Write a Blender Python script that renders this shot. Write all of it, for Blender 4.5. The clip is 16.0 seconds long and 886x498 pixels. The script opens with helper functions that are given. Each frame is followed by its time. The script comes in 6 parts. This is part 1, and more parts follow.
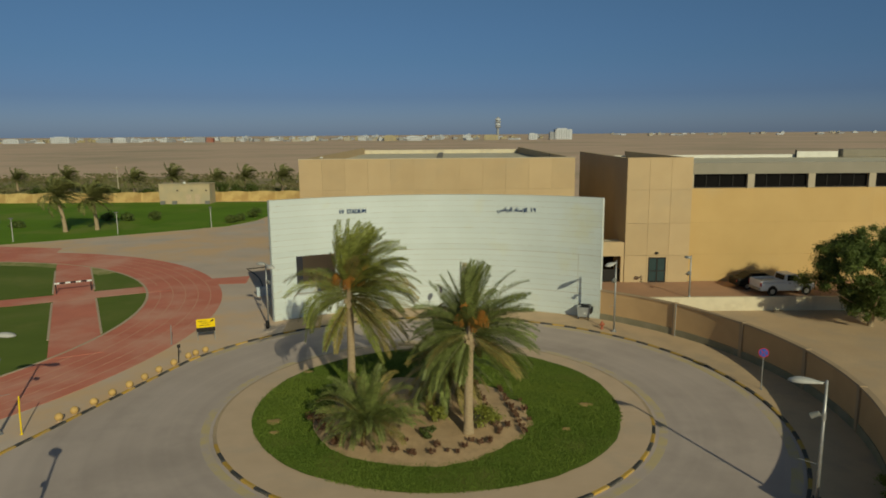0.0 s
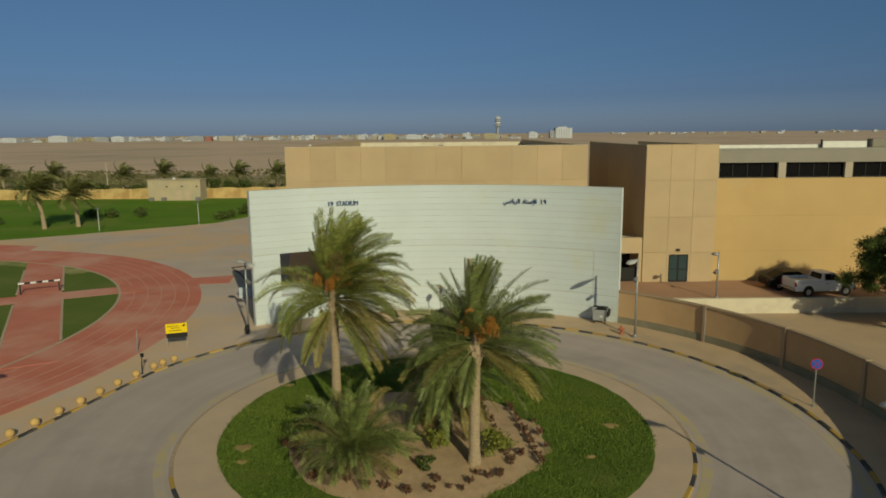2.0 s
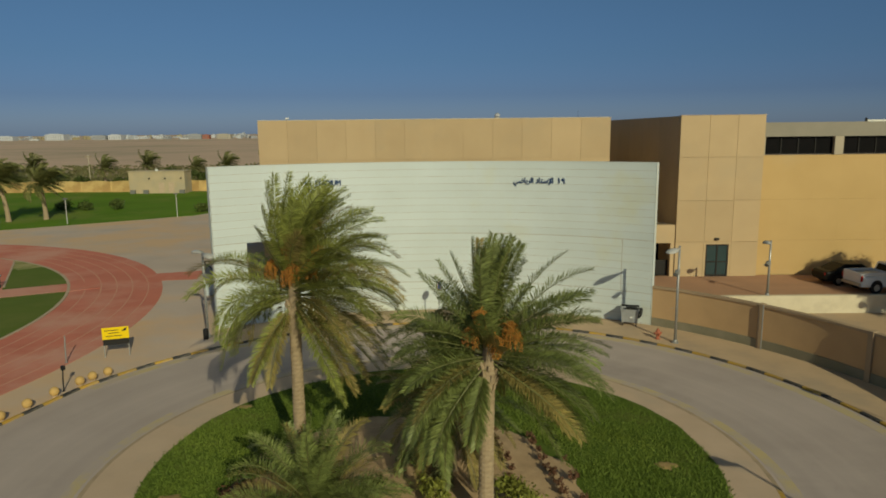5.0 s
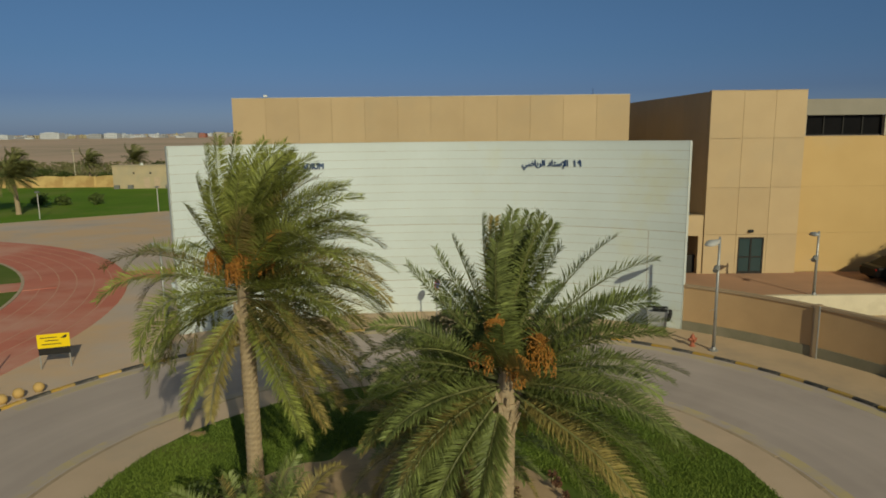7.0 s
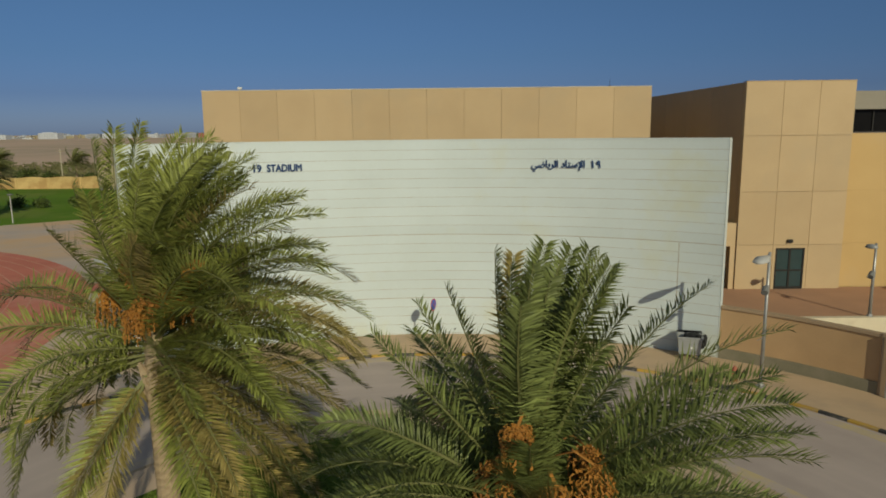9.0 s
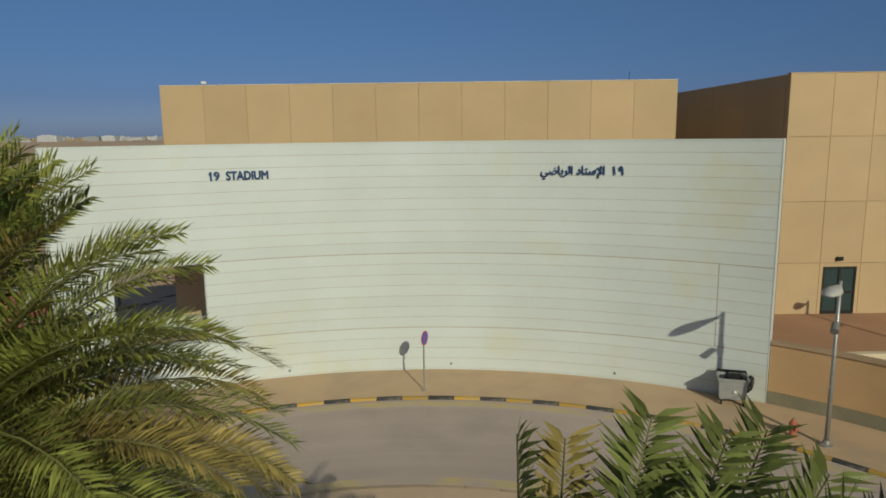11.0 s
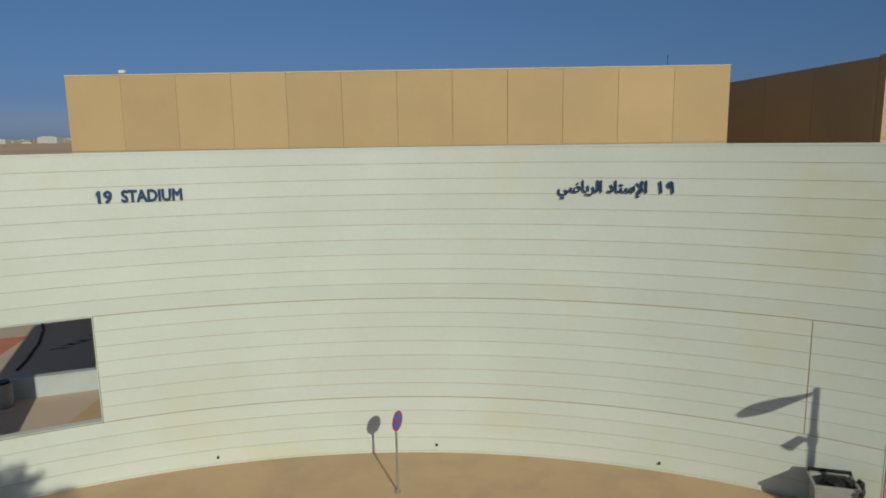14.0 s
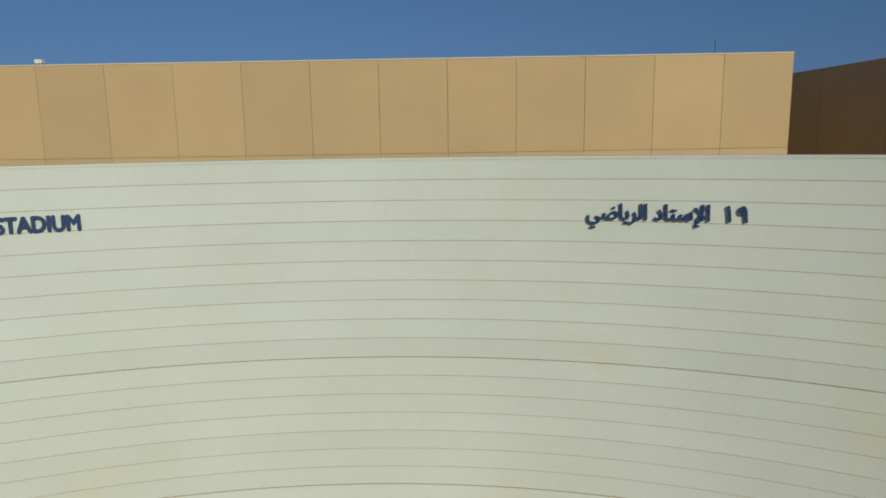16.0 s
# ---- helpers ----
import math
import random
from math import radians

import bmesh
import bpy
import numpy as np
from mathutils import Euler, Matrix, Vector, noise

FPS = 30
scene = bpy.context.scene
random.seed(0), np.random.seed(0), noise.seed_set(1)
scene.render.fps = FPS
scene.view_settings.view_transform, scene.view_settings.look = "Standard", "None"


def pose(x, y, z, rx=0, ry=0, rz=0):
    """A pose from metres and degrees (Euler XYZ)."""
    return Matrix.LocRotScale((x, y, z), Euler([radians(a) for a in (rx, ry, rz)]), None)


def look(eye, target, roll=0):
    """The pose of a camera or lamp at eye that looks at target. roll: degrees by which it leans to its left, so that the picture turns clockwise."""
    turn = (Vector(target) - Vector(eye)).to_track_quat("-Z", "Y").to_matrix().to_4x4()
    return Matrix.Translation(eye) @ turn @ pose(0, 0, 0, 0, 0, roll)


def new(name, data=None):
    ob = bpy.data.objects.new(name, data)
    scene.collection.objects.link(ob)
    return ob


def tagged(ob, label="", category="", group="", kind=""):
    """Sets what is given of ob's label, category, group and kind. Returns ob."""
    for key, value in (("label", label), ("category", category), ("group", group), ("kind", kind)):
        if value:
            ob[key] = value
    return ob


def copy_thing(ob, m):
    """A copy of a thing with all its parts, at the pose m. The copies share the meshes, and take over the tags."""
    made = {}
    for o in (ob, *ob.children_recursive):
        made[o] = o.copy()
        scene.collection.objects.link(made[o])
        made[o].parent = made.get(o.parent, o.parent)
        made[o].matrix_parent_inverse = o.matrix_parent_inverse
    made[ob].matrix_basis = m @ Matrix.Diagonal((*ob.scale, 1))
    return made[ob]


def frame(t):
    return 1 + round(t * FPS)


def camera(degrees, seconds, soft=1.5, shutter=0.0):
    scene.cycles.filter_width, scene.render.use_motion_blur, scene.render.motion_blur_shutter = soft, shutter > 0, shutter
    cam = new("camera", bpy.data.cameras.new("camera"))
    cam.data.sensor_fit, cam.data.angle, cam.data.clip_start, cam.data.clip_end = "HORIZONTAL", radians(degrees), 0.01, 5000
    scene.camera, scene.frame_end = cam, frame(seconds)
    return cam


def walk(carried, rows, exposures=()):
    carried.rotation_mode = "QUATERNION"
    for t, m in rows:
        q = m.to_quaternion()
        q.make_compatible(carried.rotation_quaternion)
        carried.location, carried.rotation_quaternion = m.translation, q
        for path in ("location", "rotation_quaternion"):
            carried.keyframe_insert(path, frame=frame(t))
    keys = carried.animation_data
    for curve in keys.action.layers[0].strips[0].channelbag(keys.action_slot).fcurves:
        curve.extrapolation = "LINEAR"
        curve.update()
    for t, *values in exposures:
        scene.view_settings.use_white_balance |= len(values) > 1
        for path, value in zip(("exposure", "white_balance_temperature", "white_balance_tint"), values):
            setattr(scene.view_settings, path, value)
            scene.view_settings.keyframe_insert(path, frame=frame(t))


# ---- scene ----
# ---------------------------------------------------------------- camera
cam = camera(66.0, 16.0, soft=1.8)
PATH = [
    (0, (0.12, 0.301, 13.979), (0.105, 2.273, 13.643), -0.47),
    (0.5, (0.1, 1.583, 13.69), (0.085, 3.554, 13.354), -0.45),
    (1, (0.04, 2.895, 13.435), (0.025, 4.867, 13.098), -0.45),
    (1.5, (0.06, 4.152, 13.17), (0.045, 6.123, 12.832), -0.48),
    (2, (0.038, 5.386, 12.89), (0.024, 7.357, 12.552), -0.5),
    (2.5, (0.035, 6.592, 12.61), (0.022, 8.563, 12.272), -0.5),
    (3, (0.055, 7.811, 12.312), (0.041, 9.782, 11.973), -0.52),
    (3.5, (0.066, 9.045, 12.01), (0.053, 11.016, 11.67), -0.54),
    (4, (0.056, 10.24, 11.71), (0.043, 12.211, 11.369), -0.57),
    (6.5, (-0.05, 16.645, 10.03), (-0.058, 18.615, 9.686), -0.61),
    (7, (-0.05, 17.865, 9.82), (-0.056, 19.835, 9.475), -0.61),
    (7.5, (0.02, 19.08, 9.73), (0.013, 21.049, 9.384), -0.61),
    (8, (0.04, 20.245, 9.69), (0.034, 22.214, 9.343), -0.61),
    (10.5, (0.25, 26.315, 9.565), (0.243, 28.286, 9.225), -0.68),
    (11, (0.34, 27.5, 9.545), (0.333, 29.471, 9.206), -0.7),
    (11.5, (0.42, 28.65, 9.56), (0.415, 30.621, 9.221), -0.73),
    (12, (0.55, 29.8, 9.59), (0.539, 31.771, 9.25), -0.78),
    (12.5, (0.675, 30.972, 9.59), (0.661, 32.943, 9.251), -0.81),
    (13, (0.77, 32.162, 9.593), (0.756, 34.133, 9.255), -0.84),
    (13.5, (0.855, 33.38, 9.6), (0.842, 35.351, 9.263), -0.87),
    (14, (0.935, 34.64, 9.595), (0.921, 36.611, 9.256), -0.9),
    (14.5, (0.985, 35.87, 9.585), (0.972, 37.841, 9.247), -0.9),
    (15, (1.01, 37.07, 9.6), (0.997, 39.041, 9.26), -0.9),
    (15.5, (1.08, 38.285, 9.655), (1.061, 40.255, 9.313), -0.9),
    (16, (1.17, 39.525, 9.745), (1.151, 41.495, 9.402), -0.93),
]
walk(cam, [(t, look(eye, target, roll)) for t, eye, target, roll in PATH],
     exposures=[(0, -0.45, 7150, 2), (4, -0.45, 7150, 2), (7, -0.46, 6950, 5), (10.5, -0.43, 6600, 9), (16, -0.43, 6600, 9)])

# ---------------------------------------------------------------- light
SUN_FROM = Vector((0.335, -0.845, 0.418)).normalized()      # towards the sun
SUN_UP = math.asin(SUN_FROM.z)
world = bpy.data.worlds.new("world")
scene.world = world
world.use_nodes = True
wn = world.node_tree.nodes
wl = world.node_tree.links
sky = wn.new("ShaderNodeTexSky")
sky.sky_type = "NISHITA"
sky.sun_disc = False
sky.sun_elevation = SUN_UP
sky.sun_rotation = math.atan2(SUN_FROM.x, SUN_FROM.y)
sky.altitude = 0
sky.air_density = 1.0
sky.dust_density = 0.6
sky.ozone_density = 2.0
wn["Background"].inputs["Strength"].default_value = 0.089
# dust haze: the sky dims towards the horizon
place = wn.new("ShaderNodeTexCoord")
axes = wn.new("ShaderNodeSeparateXYZ")
haze = wn.new("ShaderNodeValToRGB")
haze.color_ramp.elements[0].position = 0.0
haze.color_ramp.elements[0].color = (0.37, 0.53, 1.1, 1)
haze.color_ramp.elements[1].position = 0.6
haze.color_ramp.elements[1].color = (0.92, 0.86, 0.72, 1)
low_sky = haze.color_ramp.elements.new(0.05)
low_sky.color = (0.252, 0.37, 0.77, 1)
half_sky = haze.color_ramp.elements.new(0.1)
half_sky.color = (0.262, 0.4, 0.70, 1)
mid = haze.color_ramp.elements.new(0.18)
mid.color = (0.315, 0.462, 0.69, 1)
dim = wn.new("ShaderNodeMix")
dim.data_type = "RGBA"
dim.blend_type = "MULTIPLY"
dim.inputs["Factor"].default_value = 1.0
wl.new(place.outputs["Generated"], axes.inputs[0])
wl.new(axes.outputs["Z"], haze.inputs["Fac"])
wl.new(sky.outputs[0], dim.inputs["A"])
wl.new(haze.outputs["Color"], dim.inputs["B"])
wl.new(dim.outputs["Result"], wn["Background"].inputs["Color"])

sun_data = bpy.data.lights.new("sun", "SUN")
sun_data.energy = 3.75
sun_data.angle = radians(0.55)
sun_data.color = (0.95, 0.905, 0.69)
sun = new("sun", sun_data)
sun.matrix_world = look((0, 0, 60), Vector((0, 0, 60)) - SUN_FROM)

# ---------------------------------------------------------------- materials
def material(name, a, b=None, rough=0.85, scale=3.0, fine=40.0, bump=0.15, metal=0.0, spots=None, spot_at=0.6, spot_scale=0.6, vary=0.0, mapping=(1, 1, 1), depth=0.02, spec=0.3):
    """Two colours mixed by coarse and fine noise, optional stains, relief, and a change from piece to piece."""
    m = bpy.data.materials.new(name)
    m.use_nodes = True
    n, l = m.node_tree.nodes, m.node_tree.links
    bsdf = n["Principled BSDF"]
    b = b or tuple(c * 0.8 for c in a)
    geo = n.new("ShaderNodeTexCoord")
    mp = n.new("ShaderNodeMapping")
    mp.inputs["Scale"].default_value = mapping
    l.new(geo.outputs["Object"], mp.inputs["Vector"])
    coarse = n.new("ShaderNodeTexNoise")
    coarse.inputs["Scale"].default_value = scale
    coarse.inputs["Detail"].default_value = 5
    grain = n.new("ShaderNodeTexNoise")
    grain.inputs["Scale"].default_value = fine
    grain.inputs["Detail"].default_value = 3
    for t in (coarse, grain):
        l.new(mp.outputs[0], t.inputs["Vector"])
    add = n.new("ShaderNodeMath")
    add.operation = "MULTIPLY_ADD"
    l.new(grain.outputs["Fac"], add.inputs[0])
    add.inputs[1].default_value = 0.45
    l.new(coarse.outputs["Fac"], add.inputs[2])
    ramp = n.new("ShaderNodeMapRange")
    ramp.inputs["From Min"].default_value = 0.5
    ramp.inputs["From Max"].default_value = 0.95
    l.new(add.outputs[0], ramp.inputs["Value"])
    mix = n.new("ShaderNodeMix")
    mix.data_type = "RGBA"
    mix.inputs["A"].default_value = (*a, 1)
    mix.inputs["B"].default_value = (*b, 1)
    l.new(ramp.outputs[0], mix.inputs["Factor"])
    out = mix.outputs["Result"]
    if spots:
        big = n.new("ShaderNodeTexNoise")
        big.inputs["Scale"].default_value = spot_scale
        big.inputs["Detail"].default_value = 6
        big.inputs["Roughness"].default_value = 0.62
        l.new(mp.outputs[0], big.inputs["Vector"])
        cut = n.new("ShaderNodeMapRange")
        cut.inputs["From Min"].default_value = spot_at - 0.06
        cut.inputs["From Max"].default_value = spot_at + 0.1
        l.new(big.outputs["Fac"], cut.inputs["Value"])
        stain = n.new("ShaderNodeMix")
        stain.data_type = "RGBA"
        l.new(cut.outputs[0], stain.inputs["Factor"])
        l.new(out, stain.inputs["A"])
        stain.inputs["B"].default_value = (*spots, 1)
        out = stain.outputs["Result"]
    if vary:
        info = n.new("ShaderNodeObjectInfo")
        rng = n.new("ShaderNodeMapRange")
        rng.inputs["To Min"].default_value = 1 - vary
        rng.inputs["To Max"].default_value = 1 + vary
        l.new(info.outputs["Random"], rng.inputs["Value"])
        hsv = n.new("ShaderNodeHueSaturation")
        l.new(rng.outputs[0], hsv.inputs["Value"])
        l.new(out, hsv.inputs["Color"])
        out = hsv.outputs["Color"]
    l.new(out, bsdf.inputs["Base Color"])
    bsdf.inputs["Roughness"].default_value = rough
    bsdf.inputs["Metallic"].default_value = metal
    bsdf.inputs["Specular IOR Level"].default_value = spec
    if bump:
        bp = n.new("ShaderNodeBump")
        bp.inputs["Strength"].default_value = bump
        bp.inputs["Distance"].default_value = depth
        l.new(add.outputs[0], bp.inputs["Height"])
        l.new(bp.outputs[0], bsdf.inputs["Normal"])
    return m


def leafy(name, a, b, rough=0.55, vary=0.25, through_light=0.3, scale=1.5):
    """Leaves: two greens, a change from island to island and some light let through."""
    m = material(name, a, b, rough, scale, 14.0, 0.0, vary=0.0, spec=0.35)
    n, l = m.node_tree.nodes, m.node_tree.links
    bsdf = n["Principled BSDF"]
    source = bsdf.inputs["Base Color"].links[0].from_socket
    geo = n.new("ShaderNodeNewGeometry")
    rng = n.new("ShaderNodeMapRange")
    rng.inputs["To Min"].default_value = 1 - vary
    rng.inputs["To Max"].default_value = 1 + vary
    l.new(geo.outputs["Random Per Island"], rng.inputs["Value"])
    hsv = n.new("ShaderNodeHueSaturation")
    l.new(rng.outputs[0], hsv.inputs["Value"])
    l.new(source, hsv.inputs["Color"])
    l.new(hsv.outputs["Color"], bsdf.inputs["Base Color"])
    if through_light:
        tr = n.new("ShaderNodeBsdfTranslucent")
        l.new(hsv.outputs["Color"], tr.inputs["Color"])
        ms = n.new("ShaderNodeMixShader")
        ms.inputs[0].default_value = through_light
        l.new(bsdf.outputs[0], ms.inputs[1])
        l.new(tr.outputs[0], ms.inputs[2])
        l.new(ms.outputs[0], n["Material Output"].inputs["Surface"])
    return m


M_CLAD = material("white_cladding", (0.588, 0.645, 0.64), (0.545, 0.595, 0.58), 0.45, 0.35, 9, 0.03, spots=(0.57, 0.59, 0.49), spot_at=0.62, spot_scale=0.25, vary=0.025)
M_CORE = material("cladding_backing", (0.38, 0.285, 0.185), (0.31, 0.235, 0.155), 0.9, 2, 30)
M_PLASTER = material("white_plaster", (0.72, 0.71, 0.65), (0.62, 0.60, 0.54), 0.8, 1.2, 30, 0.1)
M_BLUEWALL = material("pale_blue_render", (0.46, 0.52, 0.56), (0.4, 0.46, 0.5), 0.8, 1.2, 30, 0.1, spots=(0.42, 0.4, 0.36), spot_at=0.6, spot_scale=1.0)
M_TAN = material("tan_concrete_panel", (0.525, 0.386, 0.226), (0.48, 0.348, 0.202), 0.85, 0.5, 22, 0.08, spots=(0.475, 0.357, 0.217), spot_at=0.58, spot_scale=0.3, vary=0.045)
M_OCHRE = material("ochre_painted_concrete", (0.565, 0.38, 0.165), (0.52, 0.345, 0.145), 0.8, 0.4, 20, 0.08, spots=(0.53, 0.37, 0.18), spot_at=0.62, spot_scale=0.25, vary=0.02)
M_GREYBAND = material("grey_roof_fascia", (0.25, 0.22, 0.17), (0.21, 0.185, 0.14), 0.6, 0.6, 18, 0.06)
M_ROOF = material("pale_roof_screed", (0.62, 0.56, 0.42), (0.52, 0.46, 0.34), 0.9, 0.5, 12, 0.1, spots=(0.45, 0.4, 0.3), spot_at=0.6, spot_scale=0.15)
M_ROAD = material("worn_concrete_road", (0.495, 0.405, 0.362), (0.43, 0.35, 0.312), 0.9, 0.3, 55, 0.12, spots=(0.385, 0.315, 0.28), spot_at=0.57, spot_scale=0.13, depth=0.01)


def worn_arcs(m, hub):
    """Faint darker and lighter arcs where tyres run round the hub."""
    n, l = m.node_tree.nodes, m.node_tree.links
    bsdf = n["Principled BSDF"]
    source = bsdf.inputs["Base Color"].links[0].from_socket
    geo = n.new("ShaderNodeNewGeometry")
    sub = n.new("ShaderNodeVectorMath")
    sub.operation = "SUBTRACT"
    sub.inputs[1].default_value = (*hub, 0)
    size = n.new("ShaderNodeVectorMath")
    size.operation = "LENGTH"
    arcs = n.new("ShaderNodeTexNoise")
    arcs.noise_dimensions = "1D"
    arcs.inputs["Scale"].default_value = 0.7
    arcs.inputs["Detail"].default_value = 3
    rng = n.new("ShaderNodeMapRange")
    rng.inputs["From Min"].default_value = 0.3
    rng.inputs["From Max"].default_value = 0.7
    rng.inputs["To Min"].default_value = 0.93
    rng.inputs["To Max"].default_value = 1.05
    hsv = n.new("ShaderNodeHueSaturation")
    l.new(geo.outputs["Position"], sub.inputs[0])
    l.new(sub.outputs[0], size.inputs[0])
    l.new(size.outputs["Value"], arcs.inputs["W"])
    l.new(arcs.outputs["Fac"], rng.inputs["Value"])
    l.new(rng.outputs[0], hsv.inputs["Value"])
    l.new(source, hsv.inputs["Color"])
    l.new(hsv.outputs["Color"], bsdf.inputs["Base Color"])


worn_arcs(M_ROAD, (-0.62, 33.8))
M_PAVE = material("sandy_pavers", (0.6, 0.44, 0.31), (0.53, 0.385, 0.268), 0.9, 0.7, 26, 0.15, spots=(0.5, 0.385, 0.285), spot_at=0.56, spot_scale=0.3)
M_PAVESAND = material("orange_sand_pavers", (0.565, 0.405, 0.258), (0.5, 0.355, 0.225), 0.9, 0.7, 26, 0.15, spots=(0.46, 0.345, 0.235), spot_at=0.57, spot_scale=0.35)
M_PAVEGREY = material("grey_brown_pavers", (0.605, 0.49, 0.41), (0.505, 0.41, 0.345), 0.92, 0.25, 20, 0.15, spots=(0.66, 0.445, 0.27), spot_at=0.5, spot_scale=0.075)
M_TERRACE = material("red_brown_pavers", (0.45, 0.26, 0.16), (0.39, 0.225, 0.14), 0.9, 0.6, 26, 0.15)
M_SAND = material("desert_sand", (0.64, 0.455, 0.325), (0.55, 0.395, 0.28), 0.95, 0.02, 0.9, 0.1, spots=(0.42, 0.33, 0.225), spot_at=0.55, spot_scale=0.006)
M_YARD = material("sandy_yard_soil", (0.56, 0.4, 0.25), (0.49, 0.345, 0.215), 0.95, 0.3, 8, 0.3, spots=(0.47, 0.35, 0.235), spot_at=0.52, spot_scale=0.35)
M_BED = material("bare_planting_soil", (0.54, 0.375, 0.22), (0.44, 0.295, 0.17), 0.97, 1.5, 18, 0.5, spots=(0.38, 0.26, 0.15), spot_at=0.55, spot_scale=0.8, depth=0.05)
M_BARE = material("dry_bare_patch", (0.42, 0.27, 0.12), (0.26, 0.2, 0.07), 0.97, 3, 25, 0.4)
M_TRACK = material("red_running_track", (0.64, 0.215, 0.145), (0.55, 0.175, 0.115), 0.85, 0.35, 25, 0.1, spots=(0.64, 0.31, 0.225), spot_at=0.53, spot_scale=0.14)
M_INFIELD = material("infield_grass", (0.13, 0.175, 0.035), (0.1, 0.14, 0.026), 0.9, 0.4, 20, 0.4, spots=(0.17, 0.195, 0.05), spot_at=0.55, spot_scale=0.1, depth=0.05, spec=0.1)
M_DRYEDGE = material("dry_grass_edge", (0.4, 0.34, 0.15), (0.27, 0.27, 0.09), 0.95, 0.6, 15, 0.4, spots=(0.2, 0.22, 0.06), spot_at=0.5, spot_scale=0.6)
M_LANE = material("faded_lane_paint", (0.66, 0.36, 0.25), (0.6, 0.3, 0.2), 0.85, 0.8, 12, 0.05)
M_EDGE = material("pale_track_edging", (0.55, 0.42, 0.3), (0.45, 0.34, 0.24), 0.9)
M_TURF = material("green_turf", (0.1, 0.145, 0.024), (0.075, 0.115, 0.018), 0.9, 0.8, 30, 0.4, spots=(0.16, 0.17, 0.045), spot_at=0.58, spot_scale=0.3, depth=0.05, spec=0.1)
M_LAWN = material("far_green_lawn", (0.132, 0.236, 0.02), (0.1, 0.185, 0.015), 0.9, 0.12, 6, 0.4, spots=(0.175, 0.225, 0.04), spot_at=0.55, spot_scale=0.08, depth=0.05, spec=0.1)
M_KYELLOW = material("kerb_yellow_paint", (0.50, 0.30, 0.05), (0.42, 0.27, 0.07), 0.75, 2.5, 30, 0.1, spots=(0.42, 0.31, 0.17), spot_at=0.55, spot_scale=2.2, vary=0.15)
M_KBLACK = material("kerb_black_paint", (0.04, 0.04, 0.042), (0.07, 0.066, 0.06), 0.7, 2.5, 30, 0.1, spots=(0.2, 0.175, 0.14), spot_at=0.57, spot_scale=2.2, vary=0.2)
M_KPLAIN = material("bare_kerb_concrete", (0.46, 0.345, 0.23), (0.36, 0.27, 0.18), 0.9, 2.5, 30, 0.1, vary=0.1)
M_YLINE = material("worn_yellow_line", (0.55, 0.43, 0.22), (0.49, 0.395, 0.25), 0.85, 1.2, 20, 0.05, spots=(0.46, 0.375, 0.33), spot_at=0.5, spot_scale=0.7)
M_FENCE = material("ochre_fence_render", (0.54, 0.35, 0.185), (0.47, 0.305, 0.16), 0.88, 0.8, 25, 0.12, vary=0.03)
M_FENCEP = material("brown_fence_pillar", (0.42, 0.3, 0.19), (0.36, 0.26, 0.165), 0.88, 0.8, 25, 0.12)
M_PLINTH = material("grey_green_plinth", (0.27, 0.24, 0.17), (0.2, 0.185, 0.12), 0.9, 1.2, 20, 0.15)
M_CREAM = material("cream_render", (0.66, 0.585, 0.43), (0.59, 0.52, 0.38), 0.85, 0.8, 25, 0.1, spots=(0.52, 0.45, 0.33), spot_at=0.58, spot_scale=0.5)
M_GLASS = material("dark_window_glass", (0.006, 0.006, 0.006), (0.01, 0.009, 0.009), 0.2, 1, 5, 0.0, spec=0.08)
M_DOORGLASS = material("teal_door_glass", (0.03, 0.06, 0.065), (0.025, 0.05, 0.055), 0.1, 1, 5, 0.0, spec=0.6)
M_FRAME = material("dark_aluminium_frame", (0.018, 0.016, 0.014), None, 0.6, 4, 30, 0.02)
M_PIER = material("grey_beige_render", (0.45, 0.385, 0.29), (0.4, 0.34, 0.255), 0.85, 0.8, 22, 0.08)
# near-black for the portal's back: its shade is put into the colour
M_DARK = material("unlit_depth_black", (0.035, 0.024, 0.018), None, 0.9)
M_FLOOD = material("dull_grey_floodlight", (0.2, 0.2, 0.19), (0.15, 0.15, 0.14), 0.6, 6, 40, 0.03)
M_SCRUBSOIL = material("olive_scrub_soil", (0.31, 0.245, 0.135), (0.235, 0.2, 0.1), 0.95, 0.06, 0.7, 0.2, spots=(0.46, 0.335, 0.21), spot_at=0.55, spot_scale=0.03)
M_STEEL = material("galvanised_steel", (0.42, 0.42, 0.41), (0.33, 0.33, 0.32), 0.45, 6, 40, 0.03, metal=0.6)
M_BINGREY = material("grey_galvanised_bin", (0.37, 0.38, 0.38), (0.31, 0.32, 0.32), 0.55, 3, 30, 0.05, metal=0.3, spots=(0.24, 0.22, 0.19), spot_at=0.64, spot_scale=2)
M_BLACK = material("black_plastic", (0.018, 0.018, 0.018), None, 0.45, 4, 30, 0.05)
M_WHITEP = material("white_gloss_paint", (0.72, 0.72, 0.70), (0.66, 0.66, 0.64), 0.35, 2, 30, 0.02)
M_LAMPHEAD = material("pale_grey_lamp_head", (0.50, 0.49, 0.46), (0.43, 0.42, 0.40), 0.5, 3, 30, 0.02)
M_RED = material("red_paint", (0.44, 0.125, 0.075), (0.36, 0.1, 0.06), 0.5, 5, 40, 0.05)
M_SIGNRED = material("sign_red", (0.55, 0.03, 0.04), None, 0.4)
M_SIGNBLUE = material("sign_blue", (0.025, 0.12, 0.5), None, 0.4)
